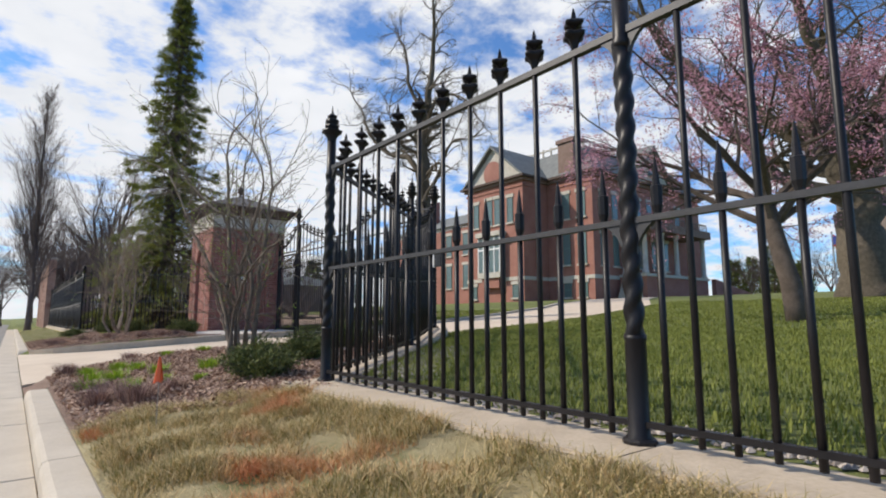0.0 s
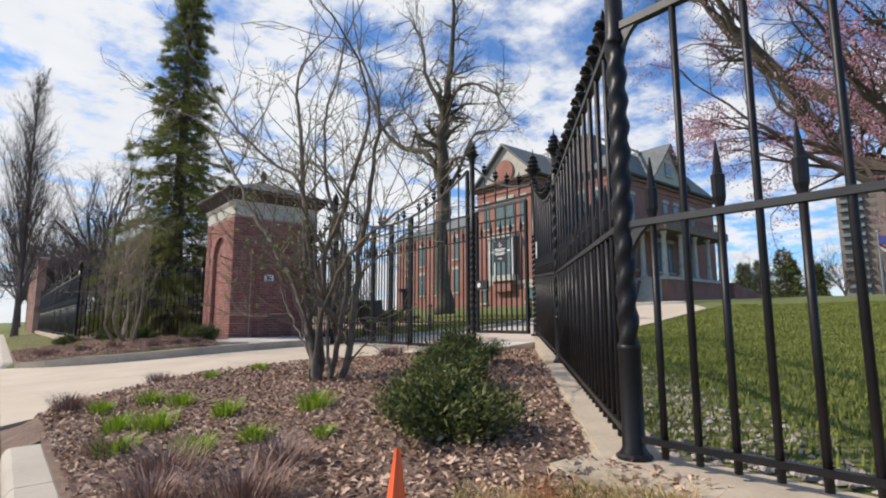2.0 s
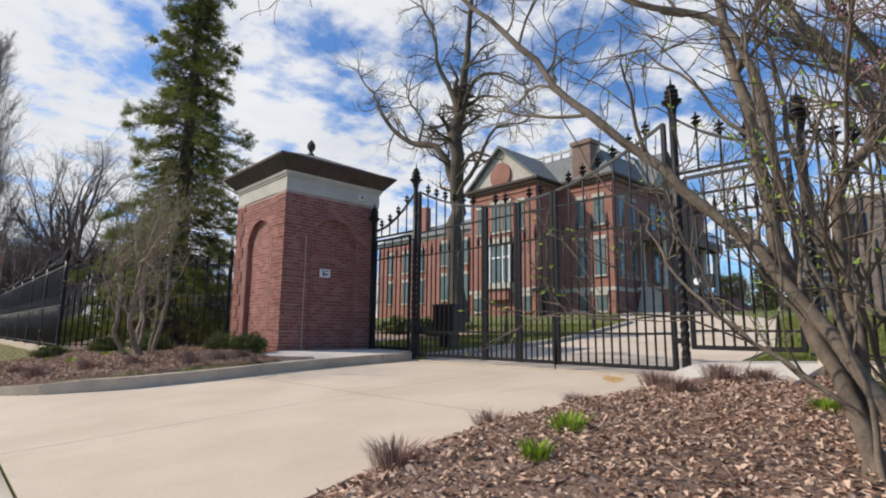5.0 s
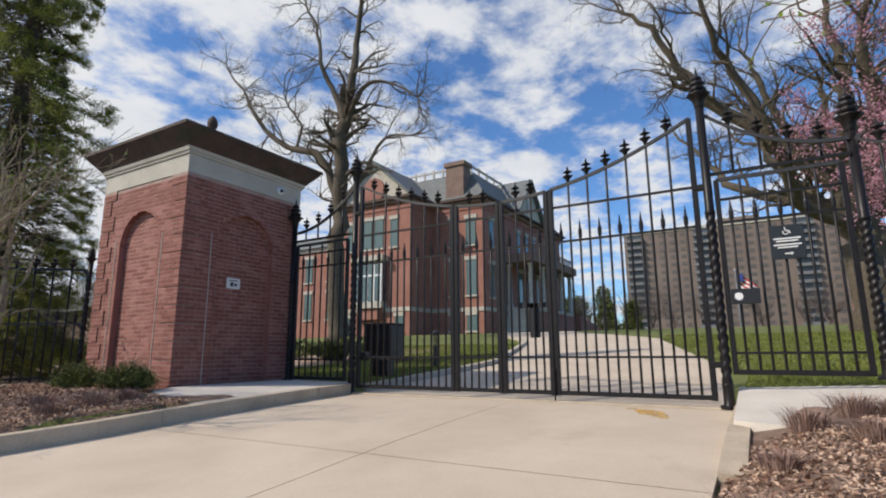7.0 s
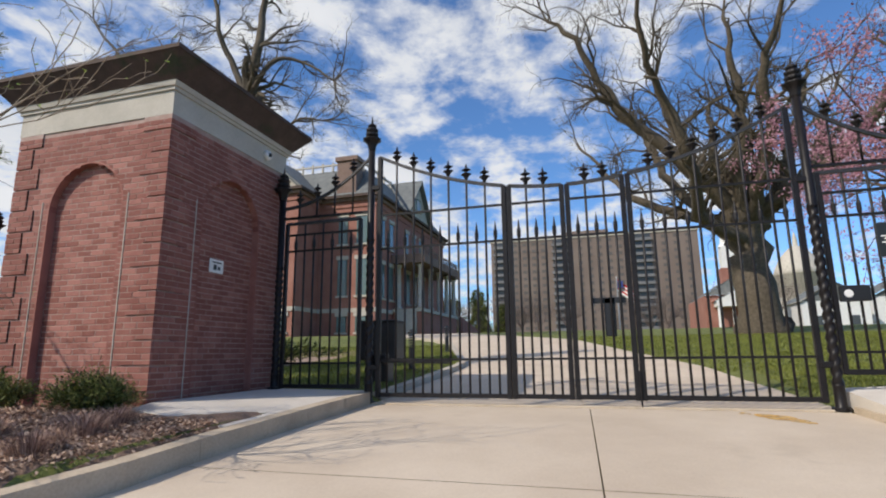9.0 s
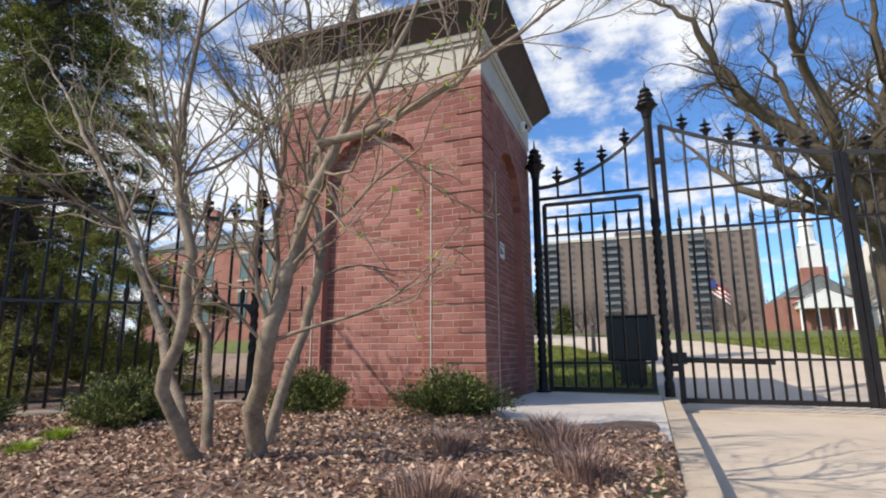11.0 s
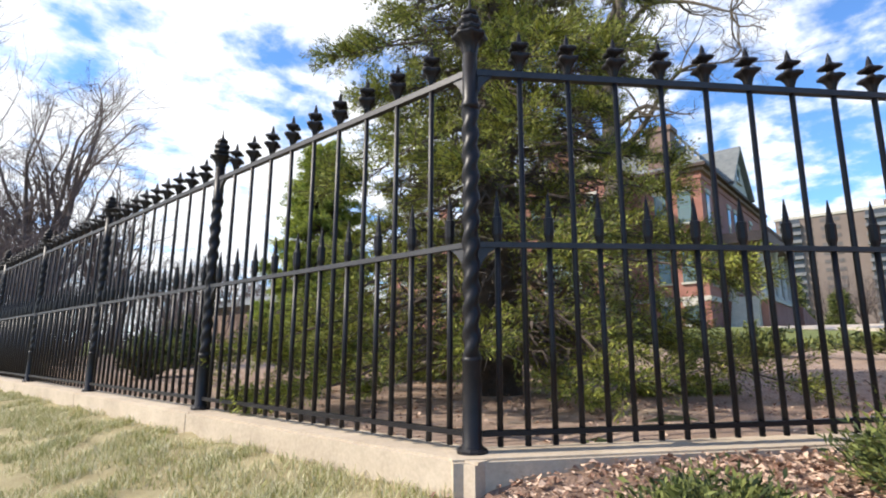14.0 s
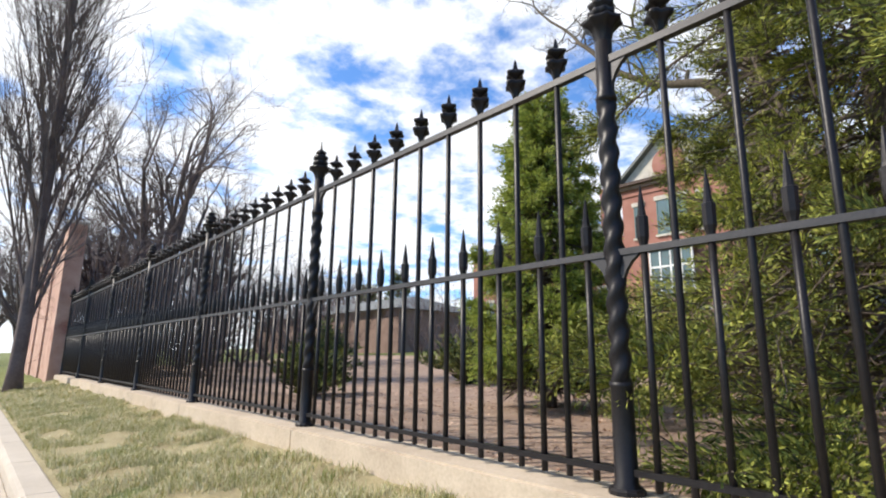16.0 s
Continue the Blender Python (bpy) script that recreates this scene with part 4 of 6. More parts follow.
ring_course("frieze", PH + 0.002, PH + 0.34, 0.018, STONE)
ring_course("moulding", PH + 0.342, PH + 0.39, 0.045, STONE)
ring_course("moulding", PH + 0.392, PH + 0.46, 0.07, STONE, 0.01, 0.09)
ring_course("cornice", PH + 0.462, PH + 0.74, 0.10, CAPSTONE, 0.01, 0.33)
ring_course("cornice_lip", PH + 0.742, PH + 0.80, 0.345, CAPSTONE)
b = Build()
o = 0.30
b.v += [(-o, -o, PH + 0.802), (PD + o, -o, PH + 0.802), (PD + o, PW + o, PH + 0.802), (-o, PW + o, PH + 0.802), (PD / 2, PW / 2, PH + 1.50)]
b.f += [(0, 1, 4), (1, 2, 4), (2, 3, 4), (3, 0, 4), (3, 2, 1, 0)]
part("roof", b, PIERROOF, pier, "low hipped shingle roof")
b = Build()
b.lathe([(0.09, 0), (0.09, 0.05), (0.04, 0.07), (0.045, 0.12), (0.10, 0.2), (0.115, 0.28), (0.09, 0.37), (0.04, 0.43), (0.01, 0.46)], 14)
part("roof_finial", b, CAPSTONE, pier, "dark urn finial", (PD / 2, PW / 2, PH + 1.46), True)
t = thing("pier_sign", 6.83, PY0 + 0.104, 2.50, "small white no-entry style sign on the pier", "sign")
b = Build()
b.box(-0.15, 0.15, -0.012, 0.0, -0.10, 0.10, 0.004)
part("board", b, SIGNWHITE, t)
b = Build()
b.box(-0.10, 0.10, -0.0145, -0.013, 0.045, 0.065)
b.box(-0.07, 0.0, -0.0145, -0.013, -0.06, 0.02)
b.box(0.02, 0.08, -0.0145, -0.013, -0.05, 0.0)
part("lettering", b, BLACKSIGN, t, "small dark marks")
t = thing("security_camera", 7.72, PY0 - 0.02, 4.55, "small white round security camera on the frieze", "camera unit")
b = Build()
b.lathe([(0.085, 0), (0.085, 0.05), (0.07, 0.08)], 16)
part("housing", b, WHITE, t, "", pose(0, 0, 0, 90, 0, 0), True)
b = Build()
b.lathe([(0.04, 0.08), (0.035, 0.10), (0.015, 0.115)], 12)
part("lens", b, BLACKSIGN, t, "dark lens", pose(0, 0, 0, 90, 0, 0), True)

# brick wall end far along the street
t = thing("brick_wall", 2.0, 48.3, land(2.0, 48.3) - 0.1, "tall red brick wall with buttress end along street", "wall")
b = Build()
b.box(0, 0.5, 0, 0.9, 0, 5.1, 0.01)
b.box(0.08, 0.42, 0.9, 14, 0, 4.75, 0.01)
for k in range(4):
    b.box(0.02, 0.48, 3.2 + k * 3.2, 3.9 + k * 3.2, 0, 4.85, 0.01)
part("brickwork", b, PALEBRICK, t)
b = Build()
b.box(-0.05, 0.55, -0.05, 0.95, 5.1, 5.2, 0.02)
b.box(0.03, 0.47, 0.96, 14, 4.75, 4.83, 0.02)
part("coping", b, STONE, t)

# ---- the mansion ----
OLDBRICK = material("brown_chimney_brick", (0.17, 0.11, 0.085), (0.26, 0.18, 0.145), 0.9, 1.5, 12, 0)
BALCONY = material("balcony_front", (0.13, 0.13, 0.135), (0.20, 0.20, 0.205), 0.8, 0.5, 4, 0)
house = thing("mansion", 0, 0, 3.0, "large red brick Victorian mansion with slate roofs and stone trim", "house")
HZ = 3.0


def prism(x0, x1, y0, y1, z0, z1):
    b = Build()
    b.box(x0, x1, y0, y1, z0, z1, 0)
    return b


def hpart(name, b, mat, label="", parent=None):
    return part(name, b, mat, parent or house, label)


def zz(v):
    return v - HZ


hpart("wall", prism(53.65, 80, 38.25, 58, zz(3.0), zz(18.6)), HOUSE_BRICK)
hpart("wing", prism(49.0, 56, 45.2, 55.6, zz(3.0), zz(18.6)), HOUSE_BRICK)
hpart("rear_wing", prism(55.5, 78, 58.0, 84, zz(3.0), zz(15.4)), HOUSE_BRICK)
hpart("stair_bay", prism(52.9, 54.2, 60, 68, zz(3.0), zz(14.2)), HOUSE_BRICK)


def band(z, h, out, mat=STONE):
    for x0, x1, y0, y1 in ((53.65, 80, 38.25, 58), (49.0, 56, 45.2, 55.6)):
        hpart("stone_band", prism(x0 - out, x1 + out, y0 - out, y1 + out, zz(z), zz(z + h)), mat)


band(5.75, 0.45, 0.10)
band(17.6, 0.35, 0.12, HOUSE_BRICK)
band(18.3, 0.35, 0.35, OLDBRICK)
band(18.65, 0.30, 0.75, CAPSTONE)
hpart("stone_band", prism(55.4, 78.1, 57.9, 84.2, zz(15.4), zz(15.9)), STONE)


def mansard(x0, x1, y0, y1, z0, z1, inset, mat, name):
    b = Build()
    i = inset
    b.v += [(x0, y0, z0), (x1, y0, z0), (x1, y1, z0), (x0, y1, z0), (x0 + i, y0 + i, z1), (x1 - i, y0 + i, z1), (x1 - i, y1 - i, z1), (x0 + i, y1 - i, z1)]
    b.f += [(0, 1, 5, 4), (1, 2, 6, 5), (2, 3, 7, 6), (3, 0, 4, 7), (4, 5, 6, 7), (3, 2, 1, 0)]
    return hpart(name, b, mat)


mansard(53.2, 80.4, 37.8, 58.4, zz(18.97), zz(23.3), 3.4, SLATE, "roof")
mansard(55.0, 78.4, 57.9, 84.4, zz(15.92), zz(18.6), 4.5, SLATE, "roof")


def gable(apex, y0, y1, x_front, x_back, z0, along_x):
    """A gabled roof with its brick pediment."""
    b, p = Build(), Build()
    if along_x:
        m = (y0 + y1) / 2
        for s, e in ((y0, m), (y1, m)):
            b.quad((x_front - 0.6, s, z0), (x_back, s, z0), (x_back, e, apex), (x_front - 0.6, e, apex))
            b.quad((x_front - 0.6, s, z0 - 0.35), (x_back, s, z0 - 0.35), (x_back, e, apex - 0.35), (x_front - 0.6, e, apex - 0.35))
            b.quad((x_front - 0.6, s, z0), (x_front - 0.6, e, apex), (x_front - 0.6, e, apex - 0.35), (x_front - 0.6, s, z0 - 0.35))
        p.tri((x_front, y0 + 0.3, z0 - 0.3), (x_front, y1 - 0.3, z0 - 0.3), (x_front, m, apex - 0.4))
    else:
        m = (x_front + x_back) / 2
        for s, e in ((x_front, m), (x_back, m)):
            b.quad((s, y0 - 0.6, z0), (s, y1, z0), (e, y1, apex), (e, y0 - 0.6, apex))
            b.quad((s, y0 - 0.6, z0 - 0.35), (s, y1, z0 - 0.35), (e, y1, apex - 0.35), (e, y0 - 0.6, apex - 0.35))
            b.quad((s, y0 - 0.6, z0), (e, y0 - 0.6, apex), (e, y0 - 0.6, apex - 0.35), (s, y0 - 0.6, z0 - 0.35))
        p.tri((x_front + 0.3, y0, z0 - 0.3), (x_back - 0.3, y0, z0 - 0.3), (m, y0, apex - 0.4))
    hpart("gable_roof", b, SLATE)
    hpart("pediment", p, STONE, "buff plaster pediment")


gable(zz(24.0), 44.6, 56.2, 49.0, 58.0, zz(18.95), True)
gable(zz(24.3), 37.6, 46.0, 61.5, 71.0, zz(18.95), False)
# tall chimney block and the rooftop rail
hpart("chimney", prism(53.5, 55.2, 40.7, 43.1, zz(18.9), zz(23.2)), OLDBRICK)
hpart("chimney_cap", prism(53.3, 55.4, 40.5, 43.3, zz(23.2), zz(23.7)), OLDBRICK)
hpart("chimney", prism(57.5, 58.6, 62, 63.4, zz(17), zz(22.3)), HOUSE_BRICK)
hpart("chimney", prism(57.5, 58.6, 74, 75.4, zz(17), zz(21.6)), HOUSE_BRICK)
for p0, p1 in (((56.5, 42.5), (56.5, 55.0)), ((56.5, 41.3), (76.5, 41.3))):
    b = Build()
    b.sweep([(*p0, zz(24.05)), (*p1, zz(24.05))], 0.12, 0.10)
    hpart("roof_rail", b, STONE)
    n = 9
    for i in range(n + 1):
        x, y = p0[0] + (p1[0] - p0[0]) * i / n, p0[1] + (p1[1] - p0[1]) * i / n
        hpart("roof_rail_post", prism(x - 0.1, x + 0.1, y - 0.1, y + 0.1, zz(23.25), zz(24.35)), STONE)


def window(y, z, w, h, x, stone=True):
    """A sash window in a wall that faces -x: reveal, frame, panes, sill and lintel."""
    wn_ = put("window", prism(x - 0.03, x + 0.12, y - w / 2, y + w / 2, zz(z), zz(z + h)).mesh("window", TEAL), house)
    b = Build()
    for k in (0, 1):
        z0 = zz(z) + 0.1 + k * (h / 2)
        b.box(x - 0.05, x - 0.032, y - w / 2 + 0.1, y + w / 2 - 0.1, z0, z0 + h / 2 - 0.14)
    put("pane", b.mesh("pane", GLASS), wn_)
    put("sill", prism(x - 0.22, x + 0.1, y - w / 2 - 0.15, y + w / 2 + 0.15, zz(z) - 0.22, zz(z) - 0.02).mesh("sill", STONE), wn_)
    put("lintel", prism(x - 0.14, x + 0.1, y - w / 2 - 0.18, y + w / 2 + 0.18, zz(z + h) + 0.02, zz(z + h) + 0.45).mesh("lintel", STONE), wn_)
    for s in (-1, 1):
        put("frame", prism(x - 0.09, x + 0.1, y + s * (w / 2 - 0.045) - 0.045, y + s * (w / 2 - 0.045) + 0.045, zz(z), zz(z + h)).mesh("frame", TEAL), wn_)


def side_window(x, z, w, h, y):
    wn_ = put("window", prism(x - w / 2, x + w / 2, y - 0.03, y + 0.12, zz(z), zz(z + h)).mesh("window", TEAL), house)
    put("pane", prism(x - w / 2 + 0.1, x + w / 2 - 0.1, y - 0.05, y - 0.032, zz(z) + 0.1, zz(z + h) - 0.1).mesh("pane", GLASS), wn_)
    put("sill", prism(x - w / 2 - 0.15, x + w / 2 + 0.15, y - 0.22, y + 0.1, zz(z) - 0.22, zz(z) - 0.02).mesh("sill", STONE), wn_)
    put("lintel", prism(x - w / 2 - 0.18, x + w / 2 + 0.18, y - 0.14, y + 0.1, zz(z + h) + 0.02, zz(z + h) + 0.45).mesh("lintel", STONE), wn_)


for z, h in ((13.4, 3.1), (7.6, 4.0), (3.6, 1.7)):
    window(39.9, z, 1.25, h, 53.65)
    window(42.2, z, 1.1, h, 53.65)
    window(57.0, z, 1.1, h, 53.65)
for y in (47.4, 53.8):
    window(y, 13.2, 1.0, 3.2, 49.0)
for y in (49.6, 51.3):
    window(y, 13.2, 1.25, 3.4, 49.0)
for y in (46.6, 54.3):
    window(y, 3.6, 1.1, 1.6, 49.0)
for k in range(6):
    window(60.5 + k * 4.0, 10.6, 1.3, 3.2, 55.5 if not 60 < 60.5 + k * 4 < 68 else 52.9)
    window(60.5 + k * 4.0, 5.6, 1.3, 3.4, 55.5 if not 60 < 60.5 + k * 4 < 68 else 52.9)
for x in (55.6, 58.2, 63.5, 66.2, 68.9, 73.5):
    side_window(x, 13.3, 1.2, 3.1, 38.25)
for x in (55.6, 58.2, 64, 67, 70):
    side_window(x, 7.4, 1.2, 3.8, 38.25)
side_window(66.2, 20.0, 1.6, 1.6, 37.58)
# bay window on the wing
bay = put("bay_window", prism(48.0, 49.0, 48.4, 52.6, zz(6.2), zz(6.9)).mesh("bay_window", STONE), house)
put("bay_roof", prism(47.8, 49.0, 48.2, 52.8, zz(11.6), zz(12.2)).mesh("bay_roof", STONE), bay)
put("bay_base", prism(48.3, 49.0, 48.9, 52.1, zz(4.9), zz(6.2)).mesh("bay_base", HOUSE_BRICK), bay)
for i in range(4):
    y = 48.5 + i * 1.0
    put("pane", prism(48.12, 48.2, y + 0.08, y + 0.92, zz(6.95), zz(11.5)).mesh("pane", GLASS), bay)
    put("mullion", prism(48.05, 48.25, y - 0.08, y + 0.08, zz(6.9), zz(11.6)).mesh("mullion", WHITE), bay)
put("mullion", prism(48.05, 48.25, 52.42, 52.58, zz(6.9), zz(11.6)).mesh("mullion", WHITE), bay)
put("mullion", prism(48.06, 48.22, 48.5, 52.5, zz(9.8), zz(10.0)).mesh("mullion", WHITE), bay)
b = Build()
b.lathe([(1.6, 0), (1.6, 0.25), (1.2, 0.27)], 20)
put("arch_panel", b.mesh("arch_panel", HOUSE_BRICK), house, pose(48.99, 50.4, zz(20.2), 0, -90, 0))
# porch on the shaded side
porch = put("porch", prism(58.7, 74.0, 34.6, 38.2, zz(3.0), zz(6.0)).mesh("porch", HOUSE_BRICK), house)
put("porch_floor", prism(58.5, 74.2, 34.4, 38.2, zz(6.0), zz(6.35)).mesh("porch_floor", STONE), porch)
put("porch_roof", prism(58.2, 74.5, 34.1, 38.2, zz(11.7), zz(12.7)).mesh("porch_roof", OLDBRICK), porch)
put("handrail", prism(58.5, 74.2, 34.45, 34.55, zz(13.55), zz(13.7)).mesh("handrail", OLDBRICK), porch)
BALUSTER = prism(-0.06, 0.06, -0.05, 0.05, 0, 0.86).mesh("baluster", OLDBRICK)
for k in range(27):
    put("baluster", BALUSTER, porch, (58.6 + k * 0.6, 34.5, zz(12.7)))
for x, y in ((59.1, 34.9), (63.0, 34.9), (66.5, 34.9), (70.0, 34.9), (73.6, 34.9), (59.1, 37.6)):
    b = Build()
    b.lathe([(0.42, 0), (0.42, 0.3), (0.32, 0.35), (0.26, 4.9), (0.38, 5.0), (0.42, 5.25)], 14)
    put("column", b.mesh("column", STONE, True), porch, (x, y, zz(6.35)))
for k in range(8):
    put("step", prism(57.0 + k * 0.2, 58.68, 35.2, 37.6, zz(3.0) + k * 0.38, zz(3.0) + k * 0.38 + 0.38).mesh("step", STONE), porch)
t = thing("ramp_wall", 75, 34, 2.9, "low red brick retaining wall beside the mansion", "wall")
b = Build()
b.v += [(0, 0, 0), (14, 0, 0), (14, 0.6, 0), (0, 0.6, 0), (0, 0, 3.4), (14, 0, 1.4), (14, 0.6, 1.4), (0, 0.6, 3.4)]
b.f += [(0, 1, 5, 4), (1, 2, 6, 5), (2, 3, 7, 6), (3, 0, 4, 7), (4, 5, 6, 7), (3, 2, 1, 0)]
part("brickwork", b, HOUSE_BRICK, t)

# ---- apartment block ----
apt = thing("apartment_building", 230, -24, 2.0, "tall tan apartment block with rows of balconies", "apartment block")
part("wall", prism(0, 18, 0, 84, 0, 47), APTWALL, apt)
part("roof", prism(-0.4, 18.4, -0.4, 84.4, 47, 48), STONE, apt)
part("penthouse", prism(5, 14, 34, 52, 48, 51), APTWALL, apt)
WINDOW_FAR = prism(-0.15, 0.1, 0, 1.7, 0, 1.3).mesh("window", DULLGLASS)
SLAB_FAR = prism(-1.9, 0, 0, 7.0, 0, 1.15).mesh("balcony", BALCONY)
# dark boxes on the flat wall, coloured as the shade between balconies
SHADE_FAR = prism(-0.2, 0.05, 0.3, 6.7, 0, 2.9).mesh("balcony_recess", FARGLASS_AND_SHADE)
for fl in range(15):
    z = 2.0 + fl * 3.0
    for y in (3, 7.5, 12, 29, 33, 37, 41, 45, 60.5, 64.5, 68.5, 72.5):
        put("window", WINDOW_FAR, apt, (0, y, z + 0.8))
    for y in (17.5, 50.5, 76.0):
        put("balcony_recess", SHADE_FAR, apt, (0, y, z + 0.05))
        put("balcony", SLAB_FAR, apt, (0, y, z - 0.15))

# ---- church with white steeple ----
ch = thing("church", 88, -9, 3.1, "brick church with white columned porch and steeple", "church")
part("wall", prism(0, 16, 0, 9, 0, 6.2), HOUSE_BRICK, ch)
b = Build()
for s in (0, 9):
    b.quad((-0.5, s, 6.2), (16, s, 6.2), (16, 4.5, 9.2), (-0.5, 4.5, 9.2))
b.tri((-0.4, 0, 6.2), (-0.4, 9, 6.2), (-0.4, 4.5, 9.1))
part("roof", b, SLATE, ch)
part("porch_gable", prism(-2.2, 0.0, 1.2, 7.8, 4.4, 5.2), WHITE, ch)
b = Build()
b.tri((-2.2, 1.0, 5.2), (-2.2, 8.0, 5.2), (-2.2, 4.5, 7.0))
b.quad((-2.3, 0.9, 5.2), (0, 0.9, 5.2), (0, 4.5, 7.1), (-2.3, 4.5, 7.1))
b.quad((-2.3, 8.1, 5.2), (0, 8.1, 5.2), (0, 4.5, 7.1), (-2.3, 4.5, 7.1))
part("porch_roof", b, WHITE, ch)
for y in (1.5, 3.4, 5.6, 7.5):
    b = Build()
    b.lathe([(0.25, 0), (0.2, 4.4)], 10)
    part("column", b, WHITE, ch, "", (-1.9, y, 0))
part("door", prism(-0.06, 0.02, 3.8, 5.2, 0, 3.2), HOUSE_BRICK, ch, "dark red door")
part("tower", prism(1.0, 4.2, 2.9, 6.1, 6.2, 10.4), HOUSE_BRICK, ch)
part("belfry", prism(1.4, 3.8, 3.3, 5.7, 10.4, 13.8), WHITE, ch)
b = Build()
b.lathe([(1.5, 13.8), (1.1, 14.4), (0.9, 16.6), (1.1, 16.7), (0.5, 18.5), (0.02, 24)], 8)
part("steeple", b, WHITE, ch, "", (2.6, 4.5, 0))
# domed building far off
dm = thing("domed_building", 190, -70, 3.0, "distant pale domed building", "building")
part("wall", prism(0, 20, 0, 40, 0, 14), STONE, dm)
b = Build()
b.lathe([(7, 14), (7, 22), (7.6, 22.3), (7, 24), (5.2, 28), (2.5, 31), (0.8, 32), (0.6, 35), (0.02, 37)], 20)
part("dome", b, STONE, dm, "pale dome", (10, 22, 0), True)
# row of pale houses on the far side
for k, (x, y, w, h) in enumerate(((96, -24, 9, 5.5), (100, -36, 10, 6.2), (104, -49, 9, 5.6))):
    t = thing("cottage", x, y, 3.1, "white clapboard house beyond the lawn", "house", "far houses")
    part("wall", prism(0, 8, 0, w, 0, h), WHITE, t)
    b = Build()
    for s in (-0.4, w + 0.4):
        b.quad((-0.5, s, h), (8.5, s, h), (8.5, w / 2, h + 3), (-0.5, w / 2, h + 3))
    b.tri((-0.02, 0, h), (-0.02, w, h), (-0.02, w / 2, h + 2.8))
    part("roof", b, SLATE, t)
    for q in (1.5, w - 2.6):
        part("window", prism(-0.05, 0.02, q, q + 1.1, 1.4, 3.2), FARGLASS_AND_SHADE, t)
# flag
t = thing("flagpole", 49.5, 13.4, land(49.5, 13.4) - 0.05, "grey metal flagpole with a striped flag", "flagpole")
b = Build()
b.lathe([(0.08, 0), (0.05, 4.6), (0.08, 4.65), (0.04, 4.75)], 8)
part("pole", b, STEEL, t)
for k in range(6):
    b = Build()
    for i in range(5):
        y0, y1 = -0.06 - i * 0.28, -0.06 - (i + 1) * 0.28
        w0, w1 = 0.15 * math.sin(i * 1.3), 0.15 * math.sin(i * 1.3 + 1.3)
        s0, s1 = i * 0.24, (i + 1) * 0.24
        b.quad((w0, y0, 4.5 - s0 - k * 0.18), (w1, y1, 4.5 - s1 - k * 0.18), (w1, y1, 4.32 - s1 - k * 0.18), (w0, y0, 4.32 - s0 - k * 0.18))
    part("stripe", b, FLAGRED if k % 2 == 0 else WHITE, t)
part("canton", prism(-0.16, 0.18, -0.5, -0.08, 3.7, 4.3), FLAGBLUE, t)
# low outbuilding behind the long fence
t = thing("outbuilding", 24, 60, land(24, 60) - 0.1, "low grey outbuilding beyond the trees", "building")
part("wall", prism(0, 8, 0, 26, 0, 3.4), OLDBRICK, t)
b = Build()
b.v += [(-0.6, -0.6, 3.4), (8.6, -0.6, 3.4), (8.6, 26.6, 3.4), (-0.6, 26.6, 3.4), (3.5, 3, 4.8), (4.5, 3, 4.8), (4.5, 23, 4.8), (3.5, 23, 4.8)]
b.f += [(0, 1, 5, 4), (1, 2, 6, 5), (2, 3, 7, 6), (3, 0, 4, 7), (4, 5, 6, 7), (3, 2, 1, 0)]
part("roof", b, SLATE, t)

# ---- plants ----
def wander(rng, start, way, length, r0, r1, n, bend, lift=0.0):
    pts, rad, d, p = [Vector(start)], [r0], Vector(way).normalized(), Vector(start)
    for i in range(n):
        d = (d + Vector((rng.gauss(0, bend), rng.gauss(0, bend), rng.gauss(0, bend) + lift))).normalized()
        p = p + d * (length / n)
        pts.append(p.copy())
        rad.append(r0 + (r1 - r0) * (i + 1) / n)
    return pts, rad, d


def grow(b, rng, start, way, length, r, level, spec, tips=None):
    """One limb and what grows from it. spec: per level (children, spread, length ratio, bend, lift, sides, segments)."""
    kids, spread, ratio, bend, lift, sides, seg = spec[level]
    pts, rad, d = wander(rng, start, way, length, r, max(r * 0.42, 0.0035 if r < 0.03 else 0.009), seg, bend, lift)
    b.tube(pts, rad, sides, False)
    if level + 1 >= len(spec):
        if tips is not None:
            tips += pts[1:]
        return
    for k in range(kids):
        q = rng.uniform(0.30, 1.0) if k else 1.0
        i = min(int(q * (len(pts) - 1)), len(pts) - 1)
        base, rr = pts[i], rad[i]
        ax = d.orthogonal().normalized()
        ax.rotate(Matrix.Rotation(rng.uniform(0, 6.283), 3, d))
        w = (d * math.cos(spread * rng.uniform(0.6, 1.2)) + ax * math.sin(spread * rng.uniform(0.7, 1.2))).normalized()
        grow(b, rng, base, w, length * ratio * rng.uniform(0.7, 1.15) * (1.15 - 0.35 * q), rr * (0.8 if k == 0 else 0.62), level + 1, spec, tips)


